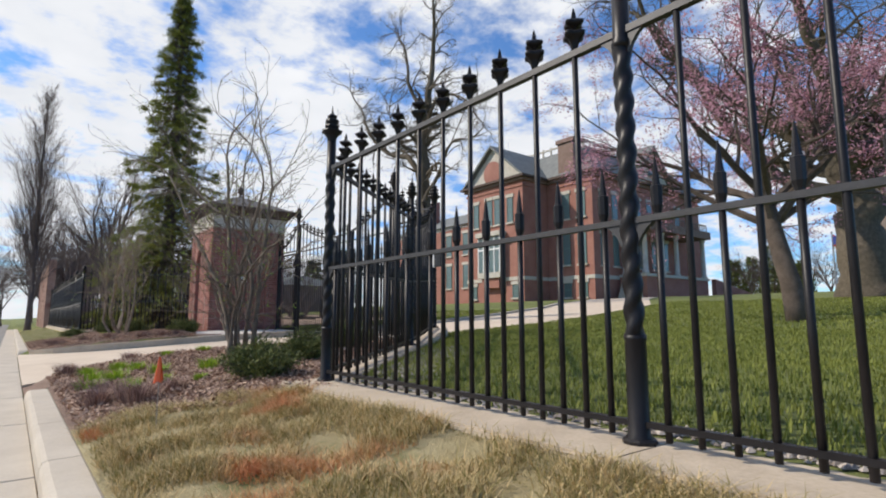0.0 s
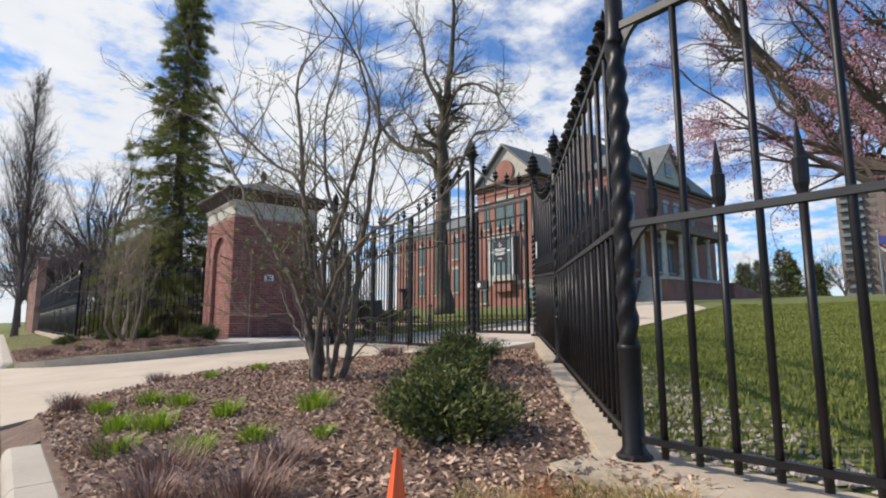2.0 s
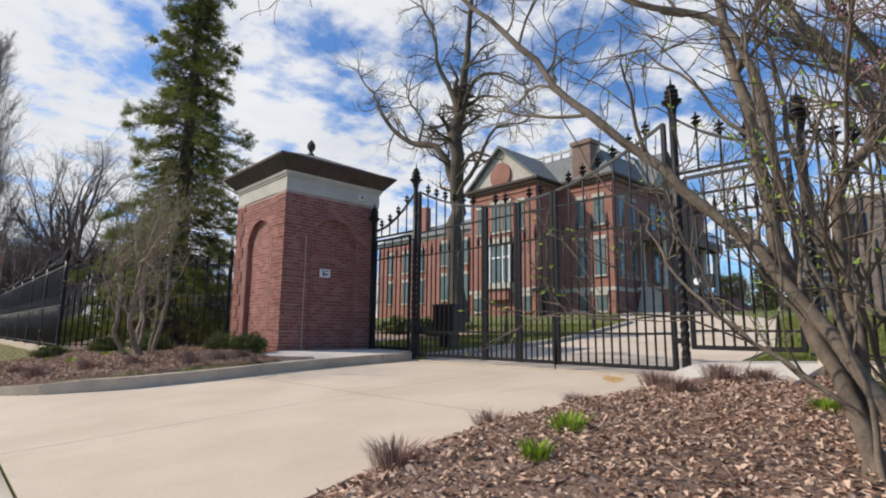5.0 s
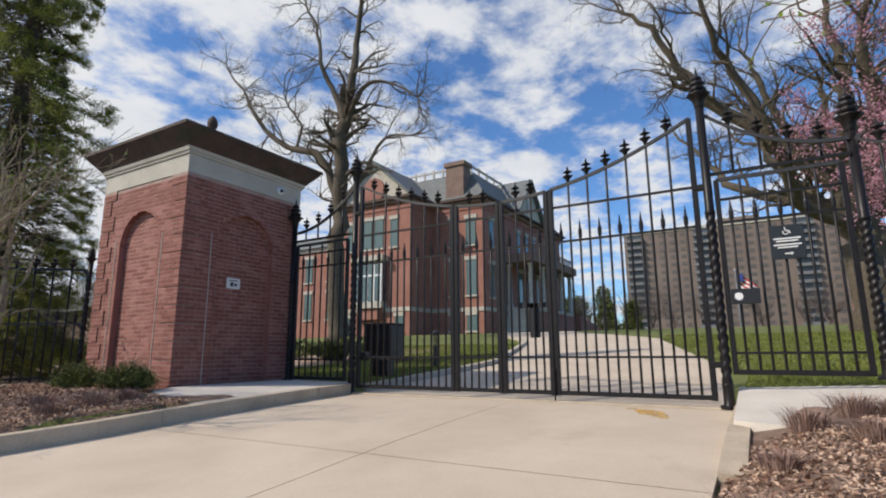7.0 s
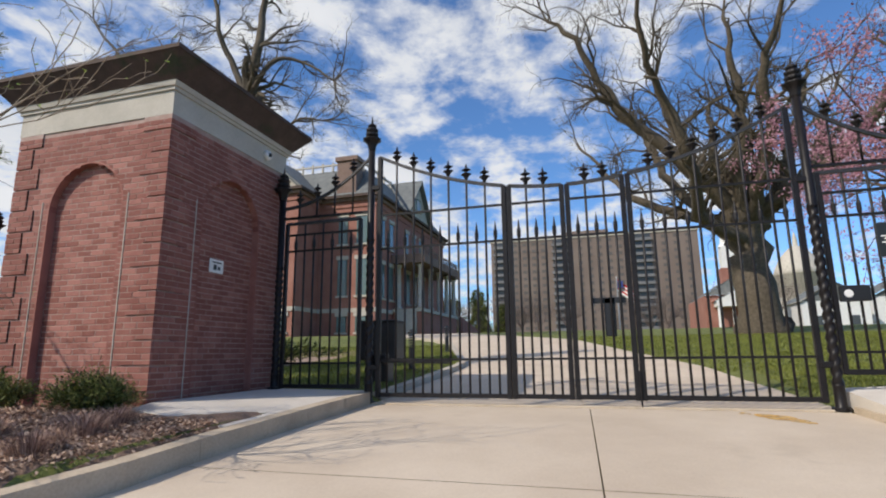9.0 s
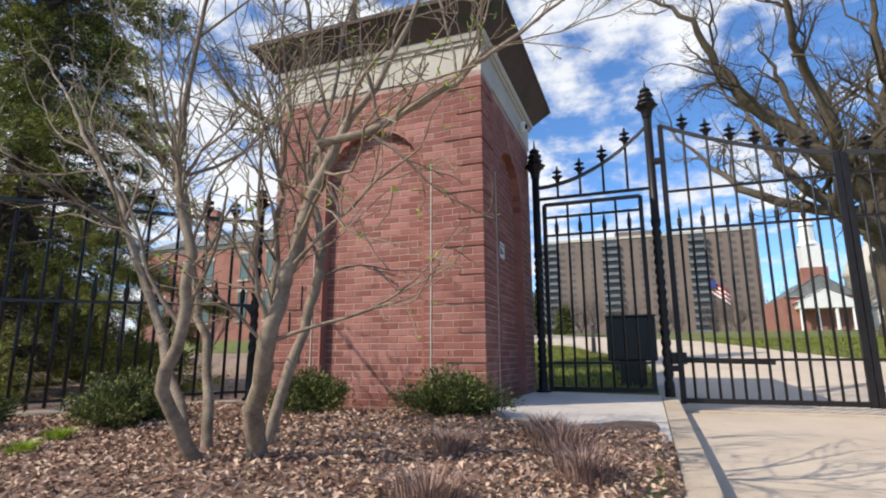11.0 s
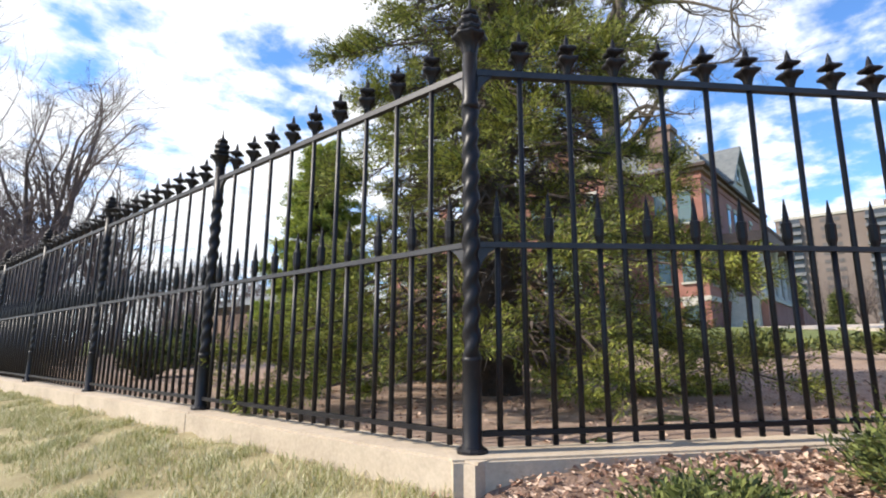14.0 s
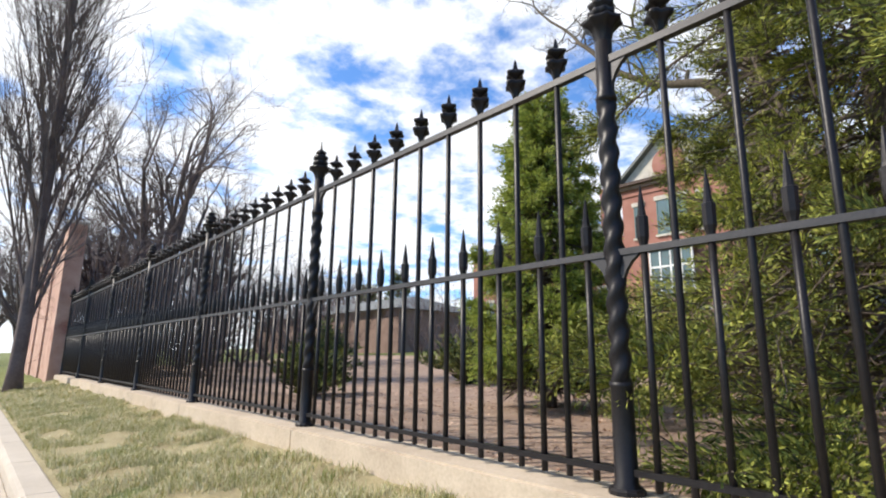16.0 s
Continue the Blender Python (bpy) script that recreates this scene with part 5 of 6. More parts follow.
def bare_tree(name, x, y, trunk_h, r, spec, seed, bark, label, lean=(0, 0), category="tree", limbs=5, limb_len=5.0, limb_out=0.75, group="", low=3):
    """Tapered trunk, limbs and bare twigs."""
    rng = random.Random(seed)
    t = thing(name, x, y, land(x, y) - 0.08, label, category, group)
    b = Build()
    pts, rad, d = wander(rng, (0, 0, 0), (lean[0], lean[1], 1), trunk_h, r, r * 0.62, 7, 0.05)
    rad[0] *= 1.45
    b.tube(pts, rad, 12)
    part("trunk", b, bark, t, "", None, True)
    crown = Build()
    for k in range(limbs):
        a = 6.283 * k / limbs + rng.uniform(-0.5, 0.5)
        o = limb_out * rng.uniform(0.6, 1.25) if k else 0.15
        w = (math.cos(a) * o, math.sin(a) * o, 1)
        i = len(pts) - 1 - (k % low)
        grow(crown, rng, pts[i], w, limb_len * rng.uniform(0.8, 1.2), rad[i] * (0.75 if k == 0 else 0.55), 0, spec)
    part("crown", crown, bark, t)
    return t


def limb_tree(name, x, y, limbs, spec, seed, bark, label, per_metre=0.7, twig=2.6):
    """A tree of a few great crooked limbs, each a run of points with its girth, bearing side branches all along."""
    rng = random.Random(seed)
    t = thing(name, x, y, land(x, y) - 0.15, label, "tree")
    crown = Build()
    for n, (way, r0, r1) in enumerate(limbs):
        pts, rad = [], []
        m = len(way) - 1
        for i in range(m):
            p0, p1, p2, p3 = (Vector(way[max(0, min(m, i + q))]) for q in (-1, 0, 1, 2))
            for u in (0, 0.25, 0.5, 0.75):
                c = 0.5 * (2 * p1 + (p2 - p0) * u + (2 * p0 - 5 * p1 + 4 * p2 - p3) * u * u + (3 * p1 - p0 - 3 * p2 + p3) * u ** 3)
                f = (i + u) / m
                w = r0 * 0.35
                pts.append(c + Vector((rng.uniform(-w, w), rng.uniform(-w, w), 0)) * (1 if 0 < f < 1 else 0))
                rad.append(r0 + (r1 - r0) * f)
        pts.append(Vector(way[-1]))
        rad.append(r1)
        b = Build()
        if n == 0:
            rad[0] *= 1.5
            rad[1] *= 1.15
        b.tube(pts, rad, 12 if n == 0 else 8)
        part("trunk" if n == 0 else "limb", b, bark, t, "", None, True)
        length = sum((q - p).length for p, q in zip(pts[:-1], pts[1:]))
        first = len(pts) // 2 + 2 if n == 0 else 3
        for k in range(int(length * per_metre)):
            i = rng.randint(first, len(pts) - 1)
            d = (pts[i] - pts[i - 1]).normalized()
            ax = d.orthogonal().normalized()
            ax.rotate(Matrix.Rotation(rng.uniform(0, 6.283), 3, d))
            w = (d * rng.uniform(0.2, 0.9) + ax * rng.uniform(0.6, 1.0) + Vector((0, 0, 0.15))).normalized()
            grow(crown, rng, pts[i], w, twig * rng.uniform(0.6, 1.3), max(0.05, rad[i] * 0.40), 0, spec)
        grow(crown, rng, pts[-1], pts[-1] - pts[-2], twig, r1 * 0.9, 0, spec)
    part("crown", crown, bark, t)
    return t


BRANCH = ((4, 0.7, 0.66, 0.24, 0.02, 6, 6), (4, 0.75, 0.62, 0.26, 0.02, 4, 5), (3, 0.8, 0.6, 0.28, 0.02, 3, 4), (0, 0, 0, 0.25, 0.0, 3, 3))
limb_tree("bare_oak", 26.2, 35.0, (
    (((0, 0, 0), (0, 0.3, 5), (0.2, 0.4, 9), (0, 0.3, 13), (0, -0.1, 15.3)), 0.60, 0.42),
    (((0, -0.1, 15.2), (-0.3, -0.8, 18.2), (0.2, -0.6, 21), (0, -1.2, 24.5), (0, -0.9, 28)), 0.36, 0.07),
    (((0.2, 0.4, 7.5), (0.6, 1.3, 10.5), (0.3, 2.5, 13.3), (0, 4.8, 14.2), (-0.3, 7.0, 15.6), (-0.5, 9.2, 18.3), (0, 10.4, 19.7), (0, 13.3, 23.4)), 0.34, 0.06),
    (((0, 0, 14.4), (-0.4, -1.8, 17), (0.2, -3.6, 17.2), (0, -6, 15.4)), 0.20, 0.04),
    (((0, 0.4, 9), (0.2, -1.4, 11), (0, -3.4, 13.2), (0, -5.4, 13)), 0.20, 0.04),
    (((0, 0, 15.2), (0.4, 1.3, 17.6), (-0.2, 2.3, 20.2), (0, 3.0, 23.5), (0, 4.6, 26)), 0.25, 0.05),
    (((0.3, 5.0, 14.2), (1.2, 5.4, 16.6), (0.6, 6.6, 18.8), (0.9, 6.2, 21.5)), 0.13, 0.03)),
    BRANCH, 11, BARK, "tall leafless oak with crooked grey limbs on the lawn", 1.25, 2.5)
# the broad oak: a stout trunk that breaks into a ring of great upright limbs
rng = random.Random(23)
ways = [(((0, 0, 0), (0, 0.1, 2.5), (0.1, 0.2, 5.0), (0.1, 0.3, 7.2)), 1.0, 0.85)]
for k in range(13):
    a = 6.283 * k / 13 + rng.uniform(-0.2, 0.2)
    o, z, far = (0.30, 0.62, 0.95)[k % 3] * rng.uniform(0.85, 1.2), rng.uniform(4.6, 7.0), rng.uniform(12, 16)
    way, p = [], Vector((0.1 + 0.4 * math.cos(a), 0.2 + 0.4 * math.sin(a), z))
    for q in range(6):
        way.append(tuple(p))
        b_ = a + rng.uniform(-0.5, 0.5)
        p = p + Vector((math.cos(b_) * o * (1.5 if q < 2 else 0.8), math.sin(b_) * o * (1.5 if q < 2 else 0.8), (0.45 if q == 0 and k % 3 == 2 else 0.8) + rng.uniform(-0.15, 0.25))) * far / 6
    ways.append((tuple(way), rng.uniform(0.30, 0.46), 0.07))
limb_tree("bare_oak", 31.0, 7.0, ways, BRANCH, 24, BARK, "broad leafless oak with a massive trunk on the lawn", 1.0, 2.9)
MEDIUM = ((4, 0.6, 0.7, 0.12, 0.03, 5, 5), (4, 0.6, 0.62, 0.15, 0.03, 4, 4), (4, 0.65, 0.55, 0.18, 0.03, 3, 3), (0, 0, 0, 0.2, 0.0, 3, 2))
LARGE = ((5, 0.5, 0.60, 0.09, 0.04, 6, 7), (6, 0.6, 0.58, 0.14, 0.03, 4, 5), (5, 0.65, 0.58, 0.17, 0.03, 3, 4), (4, 0.7, 0.55, 0.18, 0.02, 3, 3), (0, 0, 0, 0.2, 0.0, 3, 2))
bare_tree("bare_tree", 6.3, 56.0, 3.0, 0.40, LARGE, 31, FARTWIG, "leafless multi-limbed tree beyond the fence", limbs=9, limb_len=7.6, limb_out=0.5)
bare_tree("bare_tree", 13.0, 66.0, 3.0, 0.30, MEDIUM, 32, BARK, "leafless tree beyond the fence", limbs=6, limb_len=6.0, limb_out=0.6)
# fastigiate poplar: one leader to the top, many steep branches along it
def poplar(x, y, height, r, seed, label):
    rng = random.Random(seed)
    t = thing("poplar", x, y, land(x, y) - 0.08, label, "tree")
    b = Build()
    pts, rad, d = wander(rng, (0, 0, 0), (0, 0, 1), height, r, 0.02, 24, 0.018, 0.01)
    rad[0] *= 1.3
    b.tube(pts, rad, 10)
    part("trunk", b, FARTWIG, t, "", None, True)
    crown = Build()
    spec = ((9, 0.30, 0.45, 0.06, 0.06, 4, 6), (6, 0.40, 0.55, 0.10, 0.05, 3, 4), (3, 0.4, 0.5, 0.10, 0.03, 3, 2), (0, 0, 0, 0.12, 0.02, 3, 2))
    for k in range(64):
        q = 0.07 + 0.88 * (k + rng.random()) / 64
        i = min(int(q * 24), 23)
        p = pts[i].lerp(pts[i + 1], q * 24 - i)
        a, o = k * 2.4 + rng.uniform(-0.3, 0.3), rng.uniform(0.16, 0.42)
        grow(crown, rng, p, (math.cos(a) * o, math.sin(a) * o, 1), height * 0.30 * (1.12 - q) * rng.uniform(0.7, 1.15) + 0.5, 0.042 * (1.2 - q), 0, spec)
    part("crown", crown, FARTWIG, t)


poplar(1.1, 46.0, 16.8, 0.19, 41, "narrow upright leafless poplar on the verge")
# far trees
FAR = ((5, 0.6, 0.7, 0.12, 0.03, 4, 4), (5, 0.65, 0.6, 0.15, 0.02, 3, 3), (4, 0.7, 0.55, 0.18, 0.0, 3, 2), (0, 0, 0, 0.2, 0.0, 3, 2))
for k, (x, y, h) in enumerate(((4, 78, 5), (9, 88, 6), (16, 84, 5), (-1, 96, 5), (22, 92, 6), (14, 104, 6), (5, 112, 6), (30, 100, 6), (11, 74, 4.2), (19, 72, 4.2), (6, 68, 4), (110, 30, 6), (118, 36, 6), (112, -16, 6), (120, 2, 6), (100, -30, 6), (130, 52, 6), (26, 76, 4.5), (34, 84, 5), (112, 44, 6), (8, 62, 4.5), (3.5, 86, 6), (13, 92, 6), (-2, 82, 5), (18, 64, 4.2), (40, 92, 5), (4.2, 53, 4), (5.5, 60, 5), (4.0, 66, 5), (6.8, 72, 6), (3.0, 75, 6), (9.5, 57, 4.5), (5.0, 82, 7), (7.8, 95, 7), (11, 82, 6), (2.5, 104, 7), (128, 12, 6), (126, 22, 6), (132, 4, 6), (135, 30, 7), (124, -6, 6))):
    bare_tree("far_tree", x, y, h * 0.6, 0.22 + 0.02 * (k % 3), FAR, 60 + k, FARTWIG, "leafless tree in the distance", limbs=9, limb_len=h * 0.9, limb_out=0.6, group="far trees")


def needle_tree(name, x, y, height, radius, mat, seed, label, limbs_n, boughs, sprays, droop=0.45, base=0.35, size=0.12, power=0.75, ragged=0.35, fill=0.5, spread=0.13):
    """Conifer: straight trunk, tiers of limbs, boughs along each limb, every bough a brush of short needle sprays."""
    rng = random.Random(seed)
    t = thing(name, x, y, land(x, y) - 0.05, label, "conifer")
    b = Build()
    b.tube([(0, 0, 0), (0, 0, height * 0.5), (0, 0, height * 0.97)], [0.02 * height, 0.011 * height, 0.01], 9)
    part("trunk", b, DARKBARK, t, "", None, True)
    limbs, leaf = Build(), Build()
    for i in range(limbs_n):
        q = ((i + rng.random()) / limbs_n) ** 1.15
        z = base + (height - base) * q
        R = radius * (1 - q) ** power * rng.uniform(1 - ragged, 1 + ragged * 0.45) + 0.10
        a = i * 2.39996 + rng.uniform(-0.4, 0.4)
        dx, dy = math.cos(a), math.sin(a)
        dr = droop * rng.uniform(0.6, 1.4)
        pts = []
        for s in (0, 0.35, 0.7, 1.0):
            pts.append(Vector((dx * R * s, dy * R * s, z - dr * R * s * s * 0.8 + 0.12 * R * s + 0.34 * R * max(0, s - 0.6))))
            pts[-1].z = max(pts[-1].z, 0.14)
        limbs.tube(pts, [0.03 * R / radius + 0.012, 0.022, 0.014, 0.006], 4, False)
        m = max(4, int(boughs * (0.3 + 0.9 * R / radius)))
        for _ in range(m):
            s = 1 - (1 - fill * 0.25) * rng.random() ** 1.7
            k = min(int(s * 3), 2)
            p = pts[k].lerp(pts[k + 1], s * 3 - k)
            sgn = rng.choice((-1, 1))
            out = Vector((dx, dy, 0.12)) * rng.uniform(0.4, 1.0) + Vector((-dy, dx, 0)) * sgn * rng.uniform(0.2, 1.1) + Vector((0, 0, rng.gauss(-0.10, 0.28)))
            out.normalize()
            B = (0.22 * R * (1.15 - s) + spread * 1.6) * rng.uniform(0.6, 1.25)
            tip = p + out * B
            tip.z = max(tip.z, 0.16)
            limbs.tube([p, tip], [0.007, 0.003], 3, False)
            # the lit brush: short sprays all along the bough, pointing forward, the tips turned up
            high = p.z > 5.5
            for c in range(sprays // 2 if high else sprays):
                u = rng.random() ** 0.75
                o = p.lerp(tip, u)
                ring = Vector((rng.gauss(0, 1), rng.gauss(0, 1), rng.gauss(0, 1)))
                ring = (ring - out * ring.dot(out)).normalized()
                o = o + ring * spread * 0.28 * rng.random()
                d = (out * rng.uniform(0.5, 1.2) + ring * rng.uniform(0.35, 0.95) + Vector((0, 0, 0.16 - 0.22 * (ring.z < -0.2)))).normalized()
                L = size * (1.4 if high else 1.0) * rng.uniform(0.55, 1.25) * (1.1 - 0.35 * u)
                e = d.cross(Vector((rng.gauss(0, 1), rng.gauss(0, 1), rng.gauss(0, 1)))).normalized() * L * rng.uniform(0.085, 0.15)
                o.z = max(o.z, 0.08)
                leaf.quad(o, o + d * L * 0.5 + e, o + d * L, o + d * L * 0.5 - e)
    # dead inner twigs, packed dark to stand in for shade within the crown
    for _ in range(int(height * 700)):
        q = rng.random() ** 1.4
        z = base + (height - base) * q * 0.97
        R = (radius * (1 - q) ** power + 0.1) * 0.58 * math.sqrt(rng.random())
        a = rng.uniform(0, 6.283)
        p = Vector((math.cos(a) * R, math.sin(a) * R, z))
        d = Vector((math.cos(a) + rng.gauss(0, 0.6), math.sin(a) + rng.gauss(0, 0.6), rng.gauss(-0.35, 0.5))).normalized() * rng.uniform(0.15, 0.42)
        if p.z + d.z < 0.1:
            continue
        e = d.cross(Vector((rng.gauss(0, 1), rng.gauss(0, 1), rng.gauss(0, 1)))).normalized() * rng.uniform(0.008, 0.02)
        limbs.quad(p - e, p + e, p + d + e * 0.3, p + d - e * 0.3)
    part("limb_frame", limbs, DARKBARK, t)["kind"] = "stuff"
    part("needles", leaf, mat, t, "olive-green needle sprays")
    return t


needle_tree("spruce", 5.85, 28.3, 17.2, 2.7, NEEDLE, 7, "tall drooping Norway spruce inside the iron fence", 270, 34, 104, 0.70, 0.55, 0.062, 0.95, 0.6, 0.7, 0.21)
needle_tree("young_pine", 5.8, 32.2, 4.4, 0.95, PINE, 8, "young bushy green conifer behind the fence", 100, 22, 60, 0.05, 0.3, 0.085, 0.7, 0.4, 0.6, 0.15)
for k, (x, y, h) in enumerate(((112, 47, 9), (112, 40, 11), (120, 41.5, 10), (126, 49, 11), (104, 33, 7), (45, 96, 9), (52, 98, 12))):
    needle_tree("far_conifer", x, y, h, h * 0.28, YEW, 80 + k, "dark conifer beyond the lawn", 60, 6, 24, 0.35, 0.5, 0.6, 0.8, 0.35, 0.5, 0.5)


def mound(name, x, y, rx, ry, h, mat, seed, label, n, size, upright=0.35, category="shrub", group=""):
    """Low evergreen bush: twigs from one foot, covered in short needle sprays."""
    rng = random.Random(seed)
    t = thing(name, x, y, land(x, y) - 0.02, label, category, group)
    twig, leaf = Build(), Build()
    for i in range(46):
        a, s = rng.uniform(0, 6.283), math.sqrt(rng.random())
        top = Vector((math.cos(a) * rx * s * rng.uniform(0.65, 1.35), math.sin(a) * ry * s * rng.uniform(0.65, 1.35), h * (1.0 - 0.55 * s * s) * rng.uniform(0.6, 1.25)))
        root = Vector((rng.uniform(-0.06, 0.06), rng.uniform(-0.06, 0.06), 0))
        mid = root.lerp(top, 0.5) + Vector((0, 0, 0.08 * h))
        twig.tube([root, mid, top], [0.012, 0.008, 0.003], 4, False)
        for _ in range(n // 46):
            q = rng.random() ** 0.55
            p = (root.lerp(mid, q * 2) if q < 0.5 else mid.lerp(top, q * 2 - 1)) + Vector((rng.gauss(0, 0.055), rng.gauss(0, 0.055), rng.gauss(0, 0.04)))
            p.z = max(p.z, 0.015)
            d = (top - root).normalized() * 0.6 + Vector((rng.gauss(0, 0.6), rng.gauss(0, 0.6), rng.gauss(upright, 0.35)))
            d.normalize()
            L = size * rng.uniform(0.6, 1.4)
            e = d.cross(Vector((rng.gauss(0, 1), rng.gauss(0, 1), rng.gauss(0, 1)))).normalized() * L * rng.uniform(0.10, 0.17)
            leaf.quad(p, p + d * L * 0.5 + e, p + d * L, p + d * L * 0.5 - e)
    part("twig_frame", twig, DARKBARK, t)["kind"] = "stuff"
    part("foliage", leaf, mat, t)
    return t


YL = "low spreading dark green yew bush in the mulch"
for k, (x, y, rx, ry, h) in enumerate(((2.5, 6.25, 0.46, 0.42, 0.37), (3.6, 7.5, 0.40, 0.38, 0.37), (5.1, 9.0, 0.55, 0.46, 0.45),
                                      (5.05, 20.35, 0.42, 0.46, 0.44), (3.8, 22.98, 0.46, 0.48, 0.42), (3.05, 24.05, 0.42, 0.44, 0.36), (2.1, 24.7, 0.38, 0.40, 0.27), (5.1, 21.9, 0.4, 0.42, 0.42))):
    mound("yew_bush", x, y, rx, ry, h, YEW, 100 + k, YL, 13500, 0.042, 0.2, "shrub", "yew bushes")
for k, (x, y, rx, ry, h) in enumerate(((9.5, 29.4, 0.9, 1.6, 1.0), (9.6, 32.0, 0.9, 1.3, 0.9), (13.8, 24.0, 0.8, 2.0, 0.7), (14.5, 27.0, 0.8, 1.8, 0.7), (4.6, 36.5, 0.6, 0.8, 0.9), (8.5, 36.5, 1.0, 1.0, 1.2), (7.2, 40.5, 1.2, 1.0, 1.4))):
    mound("evergreen_bush", x, y, rx, ry, h, YEW, 130 + k, "clipped evergreen bush behind the iron fence", 3600, 0.14, 0.35, "shrub", "inner bushes")


# bare multi-stemmed shrubs
SHRUBBARK = material("brown_shrub_bark", (0.085, 0.065, 0.047), (0.25, 0.195, 0.143), 0.88, 8, 45, 0.6, 0.006)


def shrub_stem(t, rng, way, r, twigs=10):
    """One crooked stem through a few points, bearing side branches and buds."""
    b, pts, m = Build(), [], len(way) - 1
    for i in range(m):
        p0, p1, p2, p3 = (Vector(way[max(0, min(m, i + q))]) for q in (-1, 0, 1, 2))
        for u in (0, 0.2, 0.4, 0.6, 0.8):
            c = 0.5 * (2 * p1 + (p2 - p0) * u + (2 * p0 - 5 * p1 + 4 * p2 - p3) * u * u + (3 * p1 - p0 - 3 * p2 + p3) * u ** 3)
            w = 0.012 if pts else 0
            pts.append(c + Vector((rng.gauss(0, w), rng.gauss(0, w), 0)))
    pts.append(Vector(way[-1]))
    n = len(pts) - 1
    rad = [r * (1 - 0.62 * i / n) * rng.uniform(0.94, 1.08) for i in range(n + 1)]
    rad[0] *= 1.25
    b.tube(pts, rad, 8, False)
    tips = []
    for k in range(twigs):
        i = rng.randint(int(n * 0.30), n)
        d = (pts[i] - pts[i - 1]).normalized()
        ax = d.orthogonal().normalized()
        ax.rotate(Matrix.Rotation(rng.uniform(0, 6.283), 3, d))
        w = (d * rng.uniform(0.4, 1.0) + ax * rng.uniform(0.5, 1.0) + Vector((0, 0, 0.25))).normalized()
        grow(b, rng, pts[i], w, rng.uniform(0.45, 1.25), min(0.014, rad[i] * 0.5), 0, SIDE, tips)
    grow(b, rng, pts[-1], pts[-1] - pts[-2], 1.3, rad[-1], 0, SIDE, tips)
    part("stem", b, SHRUBBARK if t["label"].endswith("bed") else PALEBARK, t, "", None, True)
    return tips


def shrub_buds(t, rng, tips):
    leaf = Build()
    for p in tips:
        if rng.random() < 0.3:
            for _ in range(2):
                d = Vector((rng.gauss(0, 1), rng.gauss(0, 1), rng.gauss(0.4, 0.7))).normalized()
                e = d.orthogonal().normalized() * 0.008
                leaf.quad(p, p + d * 0.016 + e, p + d * 0.034, p + d * 0.016 - e)
    part("spring_growth", leaf, LIME, t, "tiny yellow-green opening buds")["kind"] = "stuff"


SIDE = ((4, 0.55, 0.62, 0.16, 0.03, 5, 6), (3, 0.6, 0.6, 0.19, 0.03, 4, 4), (0, 0, 0, 0.2, 0.02, 3, 3))
rng, tips = random.Random(201), []
near_shrub = thing("bare_shrub", 3.1, 9.1, land(3.1, 9.1) - 0.03, "large leafless multi-stemmed shrub in the mulch bed", "shrub")
tips += shrub_stem(near_shrub, rng, [(-0.05, 0, 0), (-0.10, 0, 0.28), (-0.15, 0.40, 1.0), (-0.25, 0.90, 1.6), (-0.38, 1.40, 2.15), (-0.50, 1.85, 2.75), (-0.65, 2.45, 3.45)], 0.040)
tips += shrub_stem(near_shrub, rng, [(0.10, -0.06, 0.00), (0.20, -0.11, 0.09), (0.20, -0.31, 1.00), (0.20, -0.51, 1.93), (0.20, -0.74, 2.84)], 0.049)
tips += shrub_stem(near_shrub, rng, [(-0.05, -0.02, 0.00), (-0.10, -0.04, 0.36), (-0.10, -0.11, 0.78), (-0.10, -0.57, 1.28), (-0.10, -0.95, 1.47), (-0.10, -1.30, 1.59)], 0.030)
tips += shrub_stem(near_shrub, rng, [(-0.03, 0.08, 0.00), (-0.05, 0.13, 0.27), (-0.05, 0.37, 0.99), (-0.05, 0.52, 1.95), (-0.05, 0.65, 2.89), (-0.05, 0.85, 3.66)], 0.049)
tips += shrub_stem(near_shrub, rng, [(0.02, 0.08, 0.00), (0.05, 0.13, 0.26), (0.05, 0.16, 1.36), (0.05, -0.16, 1.76), (0.05, -0.43, 2.24), (0.05, -0.79, 2.81)], 0.038)
tips += shrub_stem(near_shrub, rng, [(0.05, -0.03, 0.00), (0.10, -0.06, 0.27), (0.10, -0.29, 1.12), (0.10, -0.06, 1.80), (0.10, 0.30, 2.49), (0.10, 0.28, 3.33)], 0.035)
tips += shrub_stem(near_shrub, rng, [(-0.05, 0.10, 0.00), (-0.10, 0.17, 0.35), (-0.10, 0.63, 0.72), (-0.10, 0.98, 1.09), (-0.10, 1.11, 1.42)], 0.016)
tips += shrub_stem(near_shrub, rng, [(0.00, 0.38, 1.28), (-0.10, 0.50, 2.30), (-0.30, 1.00, 2.70), (-0.50, 1.60, 3.20), (-0.70, 2.10, 3.80)], 0.027)
for a, o, h, r in ((0.4, 0.7, 1.9, 0.02), (1.5, 0.4, 2.4, 0.026), (2.6, 0.6, 1.6, 0.016), (4.6, 0.5, 2.0, 0.022)):
    dx, dy = math.cos(a), math.sin(a)
    tips += shrub_stem(near_shrub, rng, [(0.14 * dx, 0.14 * dy, 0), (0.3 * o * dx, 0.3 * o * dy, 0.3 * h), (0.55 * o * dx, 0.75 * o * dy, 0.65 * h), (o * dx, o * dy, h)], r, 4)
